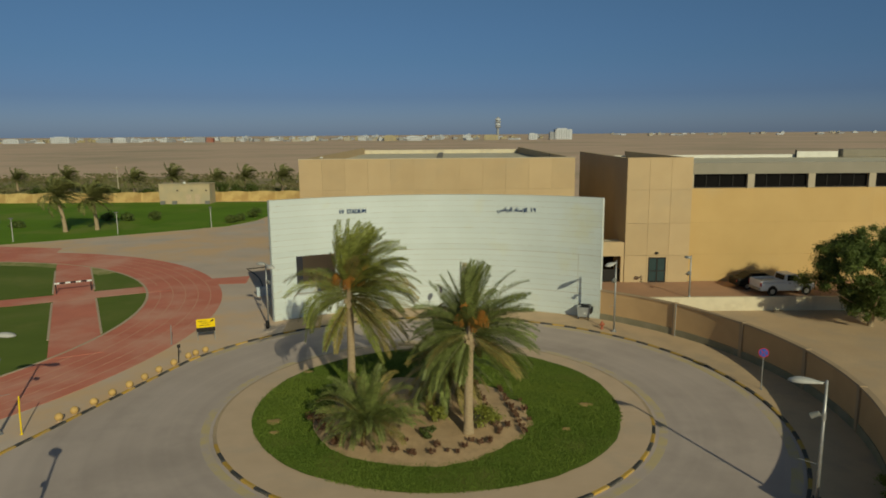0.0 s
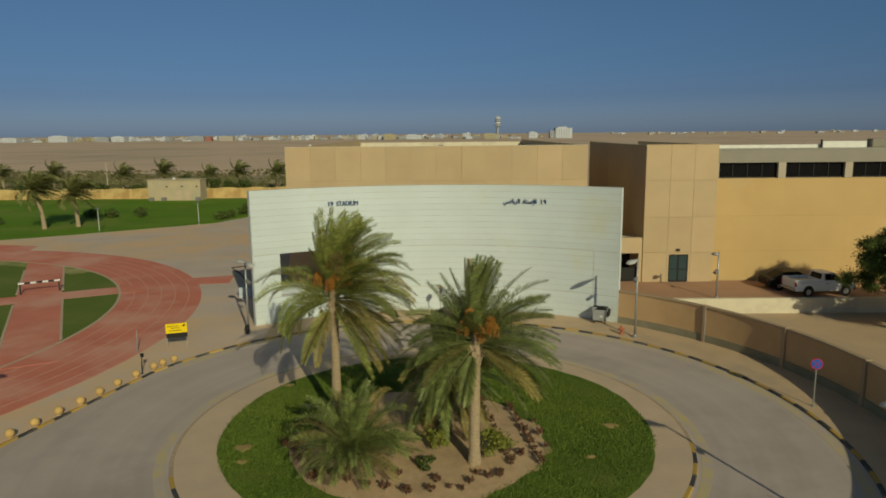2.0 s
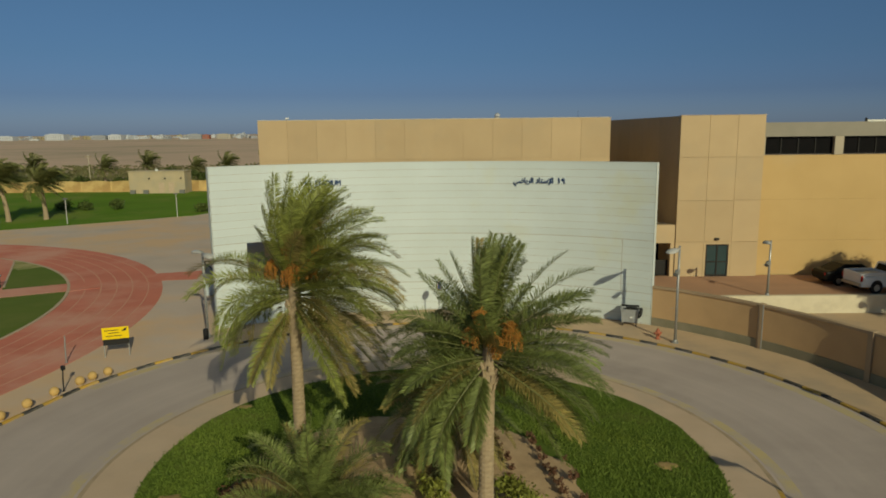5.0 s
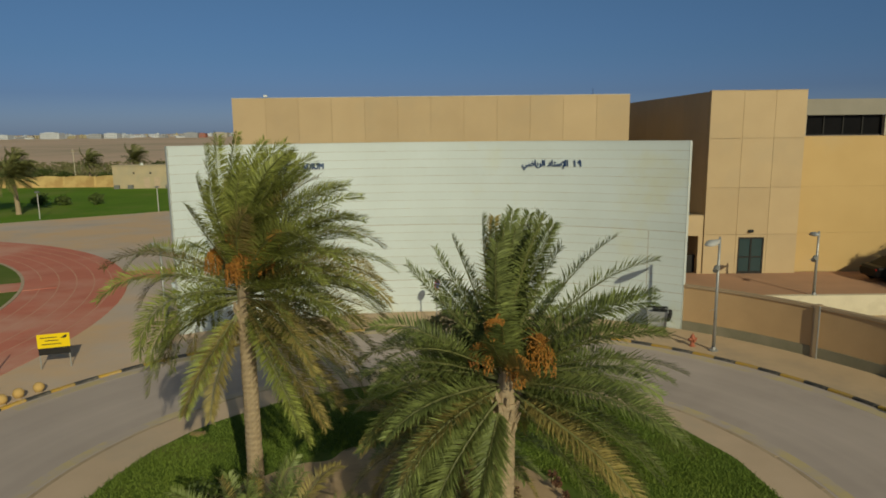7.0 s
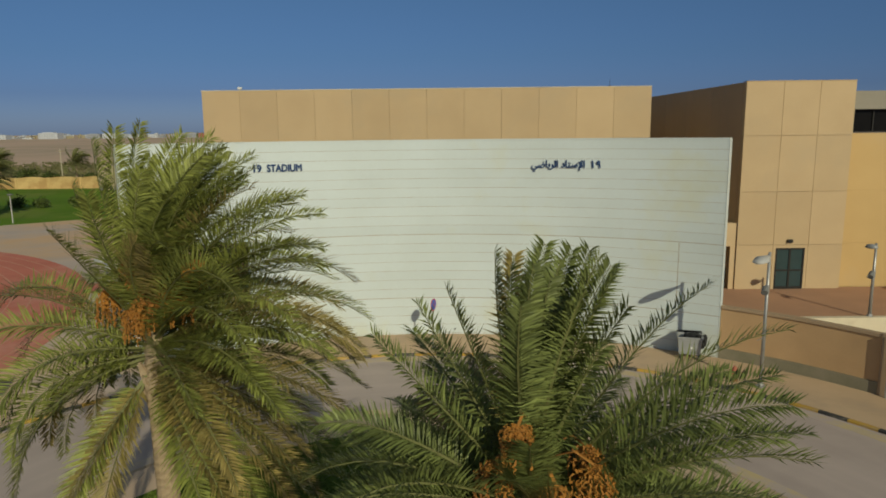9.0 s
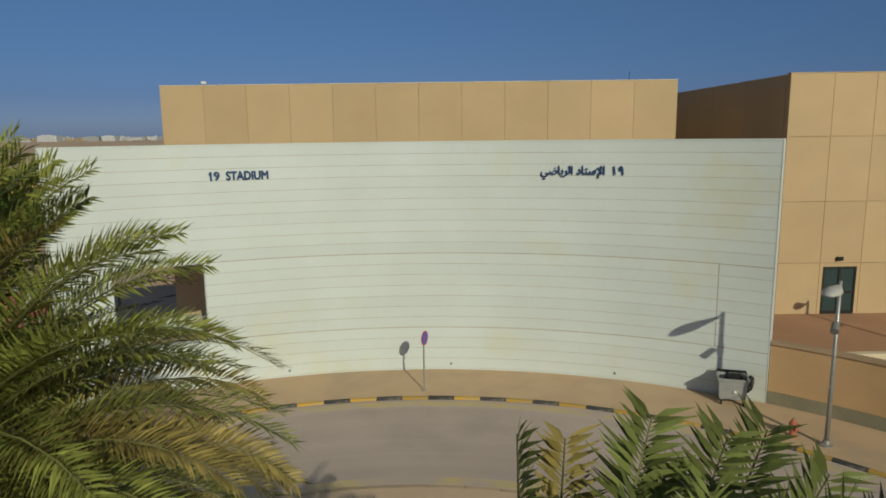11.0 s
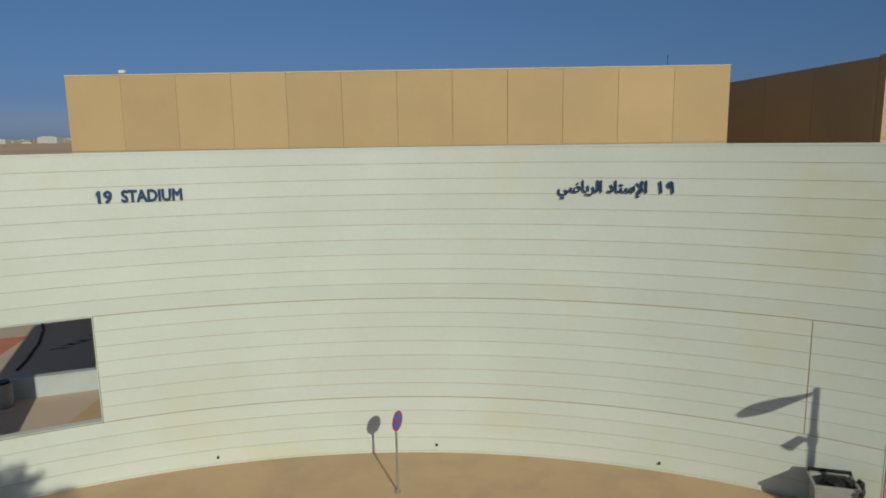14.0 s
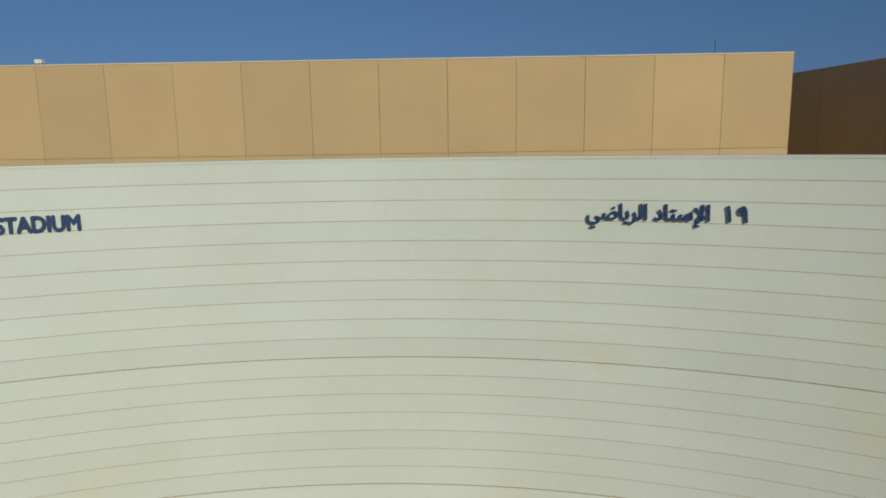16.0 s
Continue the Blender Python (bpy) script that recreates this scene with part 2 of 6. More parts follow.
M_SIGNYEL = material("sign_yellow", (0.85, 0.60, 0.01), (0.8, 0.56, 0.01), 0.45, 2, 20, 0.02)
M_NAVY = material("navy_letters", (0.024, 0.06, 0.16), (0.02, 0.05, 0.14), 0.5, 4, 30, 0.02)
M_BALL = material("yellow_concrete_ball", (0.58, 0.37, 0.13), (0.5, 0.32, 0.12), 0.8, 3, 30, 0.1, spots=(0.42, 0.3, 0.17), spot_at=0.6, spot_scale=2.5, vary=0.06)
M_TRUNK = material("palm_bark", (0.42, 0.32, 0.2), (0.31, 0.23, 0.145), 0.95, 5, 30, 0.4, mapping=(1, 1, 2.5), depth=0.03)
M_RACHIS = material("frond_stalk", (0.17, 0.175, 0.06), (0.13, 0.13, 0.045), 0.6, 4, 20, 0.0)
M_FROND = leafy("palm_leaflets", (0.32, 0.345, 0.085), (0.19, 0.215, 0.05), 0.45, 0.45, 0.2)
M_FRONDY = leafy("yellowing_leaflets", (0.36, 0.28, 0.09), (0.24, 0.2, 0.065), 0.55, 0.4, 0.2)
M_FRONDG = leafy("grey_green_leaflets", (0.235, 0.27, 0.082), (0.125, 0.155, 0.045), 0.5, 0.45, 0.2)
M_FRONDD = leafy("young_palm_leaflets", (0.255, 0.3, 0.09), (0.155, 0.19, 0.055), 0.5, 0.4, 0.2)
M_DATE = leafy("orange_dates", (0.5, 0.225, 0.04), (0.24, 0.105, 0.03), 0.6, 0.4, 0.0)
M_FRONDFAR = leafy("dull_far_leaflets", (0.25, 0.25, 0.088), (0.145, 0.155, 0.052), 0.6, 0.4, 0.2)
M_LEAF = leafy("tree_leaves", (0.125, 0.165, 0.036), (0.08, 0.115, 0.025), 0.6, 0.45, 0.25, 0.6)
M_SHRUB = leafy("shrub_leaves", (0.10, 0.13, 0.03), (0.07, 0.095, 0.022), 0.6, 0.35, 0.25)
M_LIME = leafy("yellow_green_leaves", (0.26, 0.27, 0.05), (0.18, 0.2, 0.035), 0.6, 0.35, 0.3)
M_SCRUB = leafy("desert_scrub", (0.26, 0.285, 0.115), (0.32, 0.265, 0.13), 0.85, 0.08, 0.5, 0.03)
M_REDLEAF = leafy("dark_red_leaves", (0.17, 0.07, 0.04), (0.1, 0.06, 0.03), 0.6, 0.35, 0.15)
M_BLADE = leafy("grass_blades", (0.1, 0.165, 0.021), (0.18, 0.235, 0.036), 0.7, 0.13, 0.2, 0.16)
M_YWALL = material("yellow_boundary_wall", (0.58, 0.42, 0.175), (0.5, 0.35, 0.14), 0.85, 0.3, 8, 0.05, spots=(0.4, 0.26, 0.1), spot_at=0.52, spot_scale=0.35, vary=0.08)
M_HYDRANT = material("faded_red_hydrant_paint", (0.42, 0.13, 0.075), (0.34, 0.11, 0.06), 0.6, 6, 40, 0.05, spots=(0.36, 0.2, 0.12), spot_at=0.6, spot_scale=5.0)
M_HUT = material("beige_hut_render", (0.50, 0.40, 0.26), (0.43, 0.345, 0.22), 0.88, 0.5, 10, 0.08, spots=(0.42, 0.36, 0.25), spot_at=0.52, spot_scale=0.45)
M_TYRE = material("tyre_rubber", (0.02, 0.02, 0.02), None, 0.9)
# car white dimmed and blued, with the tree's shade in the colour
M_CARWHITE = material("shade_blued_car_white", (0.68, 0.71, 0.75), (0.64, 0.67, 0.71), 0.25, 1, 20, 0.0, spec=0.5)
M_CARBLACK = material("black_car_paint", (0.014, 0.013, 0.012), None, 0.45, 1, 20, 0.0, spec=0.12)
M_LAMPGLASS = material("tail_lamp_red", (0.4, 0.015, 0.012), None, 0.3)
# distance haze is put into these colours: walls muted and blued, windows paled
M_TOWN = {
    "white": material("hazed_white_walls", (0.52, 0.54, 0.57), (0.43, 0.45, 0.48), 0.9, 0.05, 1, 0),
    "cream": material("far_cream_walls", (0.42, 0.38, 0.31), None, 0.9, 0.05, 1, 0),
    "grey": material("hazed_grey_walls", (0.33, 0.34, 0.36), None, 0.9, 0.05, 1, 0),
    "ochre": material("far_ochre_walls", (0.40, 0.34, 0.21), None, 0.9, 0.05, 1, 0),
    "glass": material("hazed_windows", (0.2, 0.21, 0.22), None, 0.5, 0.05, 1, 0),
    "red": material("far_red_walls", (0.36, 0.14, 0.10), None, 0.9, 0.05, 1, 0),
}

# ---------------------------------------------------------------- mesh helpers
def solid(verts, faces):
    """A bmesh from corners and faces."""
    bm = bmesh.new()
    vs = [bm.verts.new(v) for v in verts]
    for f in faces:
        try:
            bm.faces.new([vs[i] for i in f])
        except ValueError:
            pass
    return bm


def part(name, bm, mat, parent=None, label="", smooth=False):
    """Links a bmesh as one mesh object under a thing or a part."""
    me = bpy.data.meshes.new(name)
    bm.normal_update()
    bm.to_mesh(me)
    bm.free()
    me.materials.append(mat)
    if smooth:
        for p in me.polygons:
            p.use_smooth = True
    ob = new(name, me)
    ob.parent = parent
    return tagged(ob, label)


def shared(name, me, parent, m):
    """One more object on a mesh that others use too."""
    ob = new(name, me)
    ob.parent = parent
    ob.matrix_basis = m
    return ob


def thing(name, at=(0, 0, 0), turn=0.0, label="", category="", group="", kind=""):
    ob = new(name)
    ob.matrix_basis = pose(*at, 0, 0, turn)
    ob.empty_display_size = 0.2
    return tagged(ob, label, category, group, kind)


def box(x0, x1, y0, y1, z0, z1, bevel=0.0):
    bm = bmesh.new()
    bmesh.ops.create_cube(bm, size=1)
    bmesh.ops.scale(bm, vec=(x1 - x0, y1 - y0, z1 - z0), verts=bm.verts)
    bmesh.ops.translate(bm, vec=((x0 + x1) / 2, (y0 + y1) / 2, (z0 + z1) / 2), verts=bm.verts)
    if bevel:
        bmesh.ops.bevel(bm, geom=bm.edges[:], offset=bevel, segments=1, affect="EDGES")
    return bm


def join(*bms):
    """Several bmeshes as one."""
    out = bmesh.new()
    for b in bms:
        me = bpy.data.meshes.new("tmp")
        b.to_mesh(me)
        b.free()
        out.from_mesh(me)
        bpy.data.meshes.remove(me)
    return out


def tube(points, radii, sides=8, cap=True):
    """A tube along points."""
    pts = [Vector(p) for p in points]
    verts, faces = [], []
    for i, p in enumerate(pts):
        d = (pts[min(i + 1, len(pts) - 1)] - pts[max(i - 1, 0)]).normalized()
        u = d.cross(Vector((0.13, 0.97, 0.21))).normalized()
        w = d.cross(u)
        r = radii[i] if isinstance(radii, (list, tuple)) else radii
        for k in range(sides):
            a = 2 * math.pi * k / sides
            verts.append(p + u * (r * math.cos(a)) + w * (r * math.sin(a)))
    for i in range(len(pts) - 1):
        for k in range(sides):
            faces.append((i * sides + k, i * sides + (k + 1) % sides, (i + 1) * sides + (k + 1) % sides, (i + 1) * sides + k))
    if cap:
        faces.append(tuple(range(sides))[::-1])
        faces.append(tuple((len(pts) - 1) * sides + k for k in range(sides)))
    return solid(verts, faces)


def lathe(profile, sides=16):
    """A body of revolution about z from (radius, height) pairs, closed at both ends."""
    verts, faces = [], []
    for r, z in profile:
        for k in range(sides):
            a = 2 * math.pi * k / sides
            verts.append((r * math.cos(a), r * math.sin(a), z))
    for i in range(len(profile) - 1):
        for k in range(sides):
            faces.append((i * sides + k, i * sides + (k + 1) % sides, (i + 1) * sides + (k + 1) % sides, (i + 1) * sides + k))
    faces.append(tuple(range(sides))[::-1])
    faces.append(tuple((len(profile) - 1) * sides + k for k in range(sides)))
    return solid(verts, faces)


def polar(c, r, deg):
    """A point of a circle; degrees from +y towards +x."""
    a = radians(deg)
    return (c[0] + r * math.sin(a), c[1] + r * math.cos(a))


def ring(c, r0, r1, a0, a1, z0, z1, step=1.5):
    """A solid sector of a ring."""
    n = max(1, math.ceil(abs(a1 - a0) / step))
    full = abs(a1 - a0) >= 359.9
    verts, faces = [], []
    for i in range(n + 1):
        a = a0 + (a1 - a0) * i / n
        for r, z in ((r0, z0), (r1, z0), (r1, z1), (r0, z1)):
            verts.append((*polar(c, r, a), z))
    for i in range(n):
        for k in range(4):
            k2 = (k + 1) % 4
            faces.append((i * 4 + k, i * 4 + k2, (i + 1) * 4 + k2, (i + 1) * 4 + k))
    if not full:
        faces += [(3, 2, 1, 0), tuple(n * 4 + k for k in range(4))]
    return fix(solid(verts, faces))


def fix(bm):
    bmesh.ops.recalc_face_normals(bm, faces=bm.faces)
    return bm


def slab(outline, z0, z1):
    """A flat plate with an outline of (x, y) pairs."""
    n = len(outline)
    verts = [(x, y, z0) for x, y in outline] + [(x, y, z1) for x, y in outline]
    faces = [tuple(range(n))[::-1], tuple(range(n, 2 * n))]
    faces += [(i, (i + 1) % n, n + (i + 1) % n, n + i) for i in range(n)]
    bm = fix(solid(verts, faces))
    bmesh.ops.triangulate(bm, faces=[f for f in bm.faces if len(f.verts) > 4])
    return bm


def cloud(name, verts, faces, mat, parent=None, label=""):
    """A mesh object straight from arrays, for leaves and blades."""
    me = bpy.data.meshes.new(name)
    me.from_pydata([tuple(v) for v in verts], [], [tuple(f) for f in faces])
    me.materials.append(mat)
    ob = new(name, me)
    ob.parent = parent
    return tagged(ob, label)

# ---------------------------------------------------------------- plan
HUB = (-0.62, 33.8)             # centre of the roundabout
TURF_C = (-0.5, 34.0)
FENCE_C = (-0.62, 34.1)         # centre of the fence's curve
WALL_C, WALL_R = (-0.615, 32.94), 20.95   # curved white wall
WALL_A0, WALL_A1 = -36.0, 35.1
WALL_TOP = 9.16
COURSE = 0.43

# ---------------------------------------------------------------- ground
def big_sheet():
    """The desert: fine squares near the place, wide ones to the horizon."""
    xs = [-4800, -2500, -1200, -600, -300, -150, -60, 0, 60, 150, 300, 600, 1200, 2500, 4800]
    verts = [(x, y, -0.06) for y in xs for x in xs]
    n = len(xs)
    return solid(verts, [(j * n + i, j * n + i + 1, (j + 1) * n + i + 1, (j + 1) * n + i) for j in range(n - 1) for i in range(n - 1)])


ground = part("ground", big_sheet(), M_SAND)
tagged(ground, "flat pale brown desert plain reaching the horizon", "ground", kind="structure")

arc_right = [polar(HUB, 17.1, a) for a in np.linspace(-65, 150, 110)]
road_line = arc_right + [(8.0, 12.0), (8.0, -60.0), (-38.0, -60.0), (-38.0, -25.0), (-20.08, 28.0)]
road = part("road", slab(road_line, -0.2, 0.0), M_ROAD)
tagged(road, "worn grey concrete roundabout road with faint stains", "road", kind="structure")

# left side: paved apron, running track, lawn
apron = part("pavement_apron", slab([(-38.2, -60), (-38.2, -25.0), (-20.18, 28.0)] + [polar(HUB, 17.3, a) for a in np.linspace(-65, -40, 14)]
             + [(-12.0, 52.0), (-12.0, 60.0), (-30.4, 112.0), (-34.0, 103.7), (-59.0, 88.6), (-130.0, 46.0), (-130, -60)], -0.2, 0.08), M_PAVEGREY)
tagged(apron, "dusty grey-brown paved apron beside the running track", "pavement", kind="structure")
yard = part("pavement_yard", slab([(-12.0, 60.0)] + [polar(WALL_C, 21.05, a) for a in np.linspace(-32.8, 34.8, 40)] + [(11.4, 60.0)], -0.2, 0.08), M_PAVESAND)
tagged(yard, "sandy paved yard behind the curved wall", "pavement", kind="structure")
sidewalk = part("pavement_sidewalk", ring(HUB, 17.26, 20.75, -42, 128, -0.2, 0.075, 2), M_PAVESAND)
tagged(sidewalk, "sandy tan paved sidewalk round the outer kerb", "pavement", kind="structure")
backyard = part("ground_yard", slab([polar(FENCE_C, 20.2, a) for a in np.linspace(128, 50, 40)] + [(11.6, 51.7), (70, 51.7), (70, 10), (30, 10)], -0.2, 0.3), M_YARD)
tagged(backyard, "bare sandy yard behind the boundary fence", "ground", kind="structure")

lawn = part("ground_lawn", slab([(-130, 44.0), (-59, 86.9), (-49.6, 92.6), (-37.7, 101.0), (-33.5, 105.0), (-31.5, 112), (-29, 142.5), (-130, 142.5)], -0.2, 0.10), M_LAWN)
tagged(lawn, "mown green lawn in front of a yellow wall", "lawn", kind="structure")

TRACK_C = (-51.1, 48.25)
def track_outline(r):
    """The track's bend and the two straights that run on from it."""
    arc = [polar(TRACK_C, r, a) for a in np.linspace(0, 180, 72)]
    return [(-130, TRACK_C[1] + r)] + arc + [(-130, TRACK_C[1] - r)]


track = part("running_track", slab(track_outline(33.0), -0.2, 0.090), M_TRACK)
tagged(track, "faded red rubber running track bend with pale lane lines", "running track", kind="structure")
part("run_off", slab([(-130, 81.0), (-60.0, 79.5), (-46.8, 80.0), (-48.2, 84.2), (-57.0, 86.0), (-130, 88.0)], -0.2, 0.0945), M_TRACK, track)
part("track_spur", slab([(-23.5, 62.6), (-19.0, 63.3), (-19.6, 66.6), (-24.0, 65.2)], -0.2, 0.0915), M_TRACK, track)
for i in range(1, 6):
    r = 26.85 + i * 1.04
    part("lane_line", ring(TRACK_C, r - 0.035, r + 0.035, 2, 178, 0.05, 0.0945, 2), M_LANE, track)
part("edging", ring(TRACK_C, 26.72, 26.92, 0, 180, 0.0, 0.12, 2), M_EDGE, track)
infield = part("infield", slab(track_outline(26.73), -0.2, 0.100), M_INFIELD, track)
part("dry_edge", ring(TRACK_C, 24.9, 26.71, -2, 40, 0.0, 0.1035, 2), M_DRYEDGE, track, "dry yellowed grass along the track")
# red water-jump lane and cross strip over the infield
U = Vector((-0.48, 0.877))
V = Vector((0.877, 0.48))
lane_at = Vector((-25.69, 45.55))


def strip(p, d, w, length, z1):
    p, d, w = Vector(p), Vector(d), Vector(w)
    return slab([tuple(p - w), tuple(p + w), tuple(p + w + d * length), tuple(p - w + d * length)], -0.1, z1)


part("jump_lane", strip(lane_at - U * 4.0, U, V * 1.6, 38.0, 0.107), M_TRACK, track)
part("cross_lane", strip((-25.6, 61.75), Vector((-0.896, -0.444)), Vector((-0.444, 0.896)) * 1.38, 40.0, 0.111), M_TRACK, track)
for s in (-1, 1):
    for a, b in ((0.7, 12.8), (16.7, 28.4)):
        q = lane_at + V * (1.66 * s) + U * a
        part("edging", strip(tuple(q), U, V * 0.08, b - a, 0.13), M_EDGE, track)

# ---------------------------------------------------------------- kerbs
def kerb_stone(length, w=0.16, h=0.215, b=0.025):
    """One kerb stone, 8.5 cm proud of the road, its road edge chamfered."""
    x = length / 2
    y = w / 2
    prof = [(-y, -0.13), (y, -0.13), (y, h - 0.13), (-y + b, h - 0.13), (-y, h - 0.13 - b)]
    verts = [(-x, *p) for p in prof] + [(x, *p) for p in prof]
    n = len(prof)
    return fix(solid(verts, [tuple(range(n)), tuple(range(n, 2 * n))] + [(i, (i + 1) % n, n + (i + 1) % n, n + i) for i in range(n)]))


def kerb_mesh(name, mat, length):
    me = bpy.data.meshes.new(name)
    bm = kerb_stone(length)
    bm.to_mesh(me)
    bm.free()
    me.materials.append(mat)
    return me


KERB_LEN = 0.945
KERBS = [kerb_mesh("kerb_stone_" + k, m, KERB_LEN - 0.012) for k, m in (("yellow", M_KYELLOW), ("black", M_KBLACK), ("plain", M_KPLAIN))]
outer_kerb = thing("kerb_outer", label="raised kerb of black and yellow painted stones", category="kerb", kind="structure")
inner_kerb = thing("kerb_inner", label="worn island kerb, partly painted black and yellow", category="kerb", kind="structure")


KERB_STEP = 3.135


def kerb_ring(parent, r, centres, face, paint):
    for i, a in enumerate(centres):
        x, y = polar(HUB, r, a)
        shared("kerb_stone", KERBS[paint(a, i)], parent, pose(x, y, random.uniform(-0.006, 0.006), 0, 0, -a + face + random.uniform(-0.5, 0.5)))


kerb_ring(outer_kerb, 17.18, [2.5 + KERB_STEP * j for j in range(-21, 40)], 0, lambda a, i: i % 2)
p0, p1 = Vector(polar(HUB, 17.18, 2.5 - 21.5 * KERB_STEP)), Vector((-20.1, 28.0))
run = (p1 - p0)
for i in range(14):
    p = p0 + run.normalized() * (KERB_LEN * (i + 0.5))
    shared("kerb_stone", KERBS[(i + 1) % 2], outer_kerb, pose(p.x, p.y, 0, 0, 0, math.degrees(math.atan2(run.y, run.x)) + 180))
kerb_ring(inner_kerb, 10.85, [5.0714 * j for j in range(71)], 180, lambda a, i: i % 2 if 100 < a < 248 else 2)

# worn yellow lines on the road along both kerbs
part("road_line", ring(HUB, 16.5, 16.95, -64, 122, -0.05, 0.004, 2), M_YLINE, road)
part("road_line", ring(HUB, 11.1, 11.5, -170, 170, -0.05, 0.004, 2), M_YLINE, road)

# ---------------------------------------------------------------- island
island = part("pavement_island", ring(HUB, 8.6, 10.77, -180, 180, -0.2, 0.085, 3), M_PAVE)
tagged(island, "tan paved ring round the island's grass", "pavement", kind="structure")


def wavy_disc(c, rx, ry, z0, z1, wob, n=120, seed=3.0):
    """A low mound with an uneven edge."""
    rings = 7
    verts, faces = [], []
    for j in range(rings + 1):
        f = j / rings
        for i in range(n):
            a = 2 * math.pi * i / n
            k = 1 + wob * noise.noise((math.cos(a) * 2.2 + seed, math.sin(a) * 2.2, 0.5)) + wob * 0.3 * noise.noise((math.cos(a) * 9 + seed, math.sin(a) * 9, 1.5))
            x = c[0] + rx * k * f * math.sin(a)
            y = c[1] + ry * k * f * math.cos(a)
            z = z0 + (z1 - z0) * (1 - f ** 3) + 0.05 * noise.noise((x * 0.8, y * 0.8, seed)) * (1 - f ** 6)
            verts.append((x, y, z))
    for j in range(rings):
        for i in range(n):
            faces.append((j * n + i, j * n + (i + 1) % n, (j + 1) * n + (i + 1) % n, (j + 1) * n + i))
    bm = fix(solid(verts, faces))
    bmesh.ops.remove_doubles(bm, verts=bm.verts, dist=0.001)
    return bm


turf = part("ground_turf", wavy_disc(TURF_C, 9.37, 9.12, 0.12, 0.26, 0.025, 200), M_TURF, smooth=True)
tagged(turf, "round island of thick green turf", "grass", kind="structure")
BARE = ((-8.4, 31.65, 0.5), (-8.1, 30.4, 0.28), (7.05, 33.5, 0.36), (-8.1, 38.7, 0.4), (5.6, 30.6, 0.22))       # bare patches: x, y, radius
for x, y, r in BARE:
    d = math.hypot(x - TURF_C[0], y - TURF_C[1])
    z = 0.12 + 0.14 * (1 - (d / 9.2) ** 3)
    part("bare_patch", wavy_disc((x, y), r, r * 0.75, z - 0.015, z + 0.05, 0.5, 60, x), M_BARE, turf, "bare brown soil", smooth=True)
BED_C, BED_RX, BED_RY = (-1.3, 32.35), 5.45, 5.35
bed = part("ground_bed", wavy_disc(BED_C, BED_RX, BED_RY, 0.22, 0.42, 0.06, 200, seed=7.7), M_BED, smooth=True)
tagged(bed, "bare brown soil planting bed in the turf", "planting bed", kind="structure")

# ---------------------------------------------------------------- curved white wall
wall = thing("wall_curved", label="tall curved white clad wall with horizontal joints and one square opening", category="wall", kind="structure")
W_Z0, W_Z1 = WALL_TOP - 17 * COURSE, WALL_TOP - 10 * COURSE       # opening and recessed field
WIN_A0, WIN_A1, REC_A1 = -30.95, -22.45, 30.3


def wall_piece(name, a0, a1, z0, z1, r0, r1, mat, label=""):
    return part(name, ring(WALL_C, WALL_R + r0, WALL_R + r1, a0, a1, z0, z1, 1.2), mat, wall, label)


wall_piece("backing", WALL_A0 + 0.03, WALL_A1 - 0.03, -0.1, W_Z0 - 0.02, 0.008, 0.26, M_CORE)
wall_piece("backing", WALL_A0 + 0.03, WALL_A1 - 0.03, W_Z1 + 0.02, WALL_TOP - 0.05, 0.008, 0.26, M_CORE)
wall_piece("backing", WALL_A0 + 0.03, WIN_A0 - 0.03, W_Z0 - 0.02, W_Z1 + 0.02, 0.008, 0.26, M_CORE)
wall_piece("backing", WIN_A1 + 0.03, WALL_A1 - 0.03, W_Z0 - 0.02, W_Z1 + 0.02, 0.008, 0.26, M_CORE)
wall_piece("rear_skin", WALL_A0, WALL_A1, -0.1, W_Z0, 0.263, 0.29, M_PLASTER)
wall_piece("rear_skin", WALL_A0, WALL_A1, W_Z1, WALL_TOP - 0.05, 0.263, 0.29, M_PLASTER)
wall_piece("rear_skin", WALL_A0, WIN_A0, W_Z0, W_Z1, 0.263, 0.29, M_PLASTER)
wall_piece("rear_skin", WIN_A1, WALL_A1, W_Z0, W_Z1, 0.263, 0.29, M_PLASTER)
for k in range(22):
    z1 = WALL_TOP - k * COURSE
    z0 = max(z1 - COURSE, 0.0)
    gap = 0.0055
    top, low = z1 - gap, z0 + gap
    if k in (10, 17):
        top -= 0.012
    if 10 <= k < 17:
        wall_piece("cladding_board", WALL_A0 + 0.04, WIN_A0, low, top, 0.0, 0.0095, M_CLAD)
        wall_piece("cladding_board", WIN_A1 + 0.03, REC_A1 - 0.05, low, top, 0.0035, 0.0097, M_CLAD)
        wall_piece("cladding_board", REC_A1 + 0.02, WALL_A1, low, top, 0.0, 0.0095, M_CLAD)
    else:
        wall_piece("cladding_board", WALL_A0 + 0.04, WALL_A1, low, top, 0.0, 0.0095, M_CLAD)
wall_piece("coping", WALL_A0 - 0.05, WALL_A1 + 0.05, WALL_TOP - 0.02, WALL_TOP + 0.03, -0.015, 0.31, M_CLAD, "thin white metal coping")
for a in (WALL_A0 - 0.09, WALL_A1 + 0.005):
    wall_piece("end_trim", a, a + 0.08, 0.0, WALL_TOP - 0.022, -0.012, 0.31, M_CLAD, "white end trim")
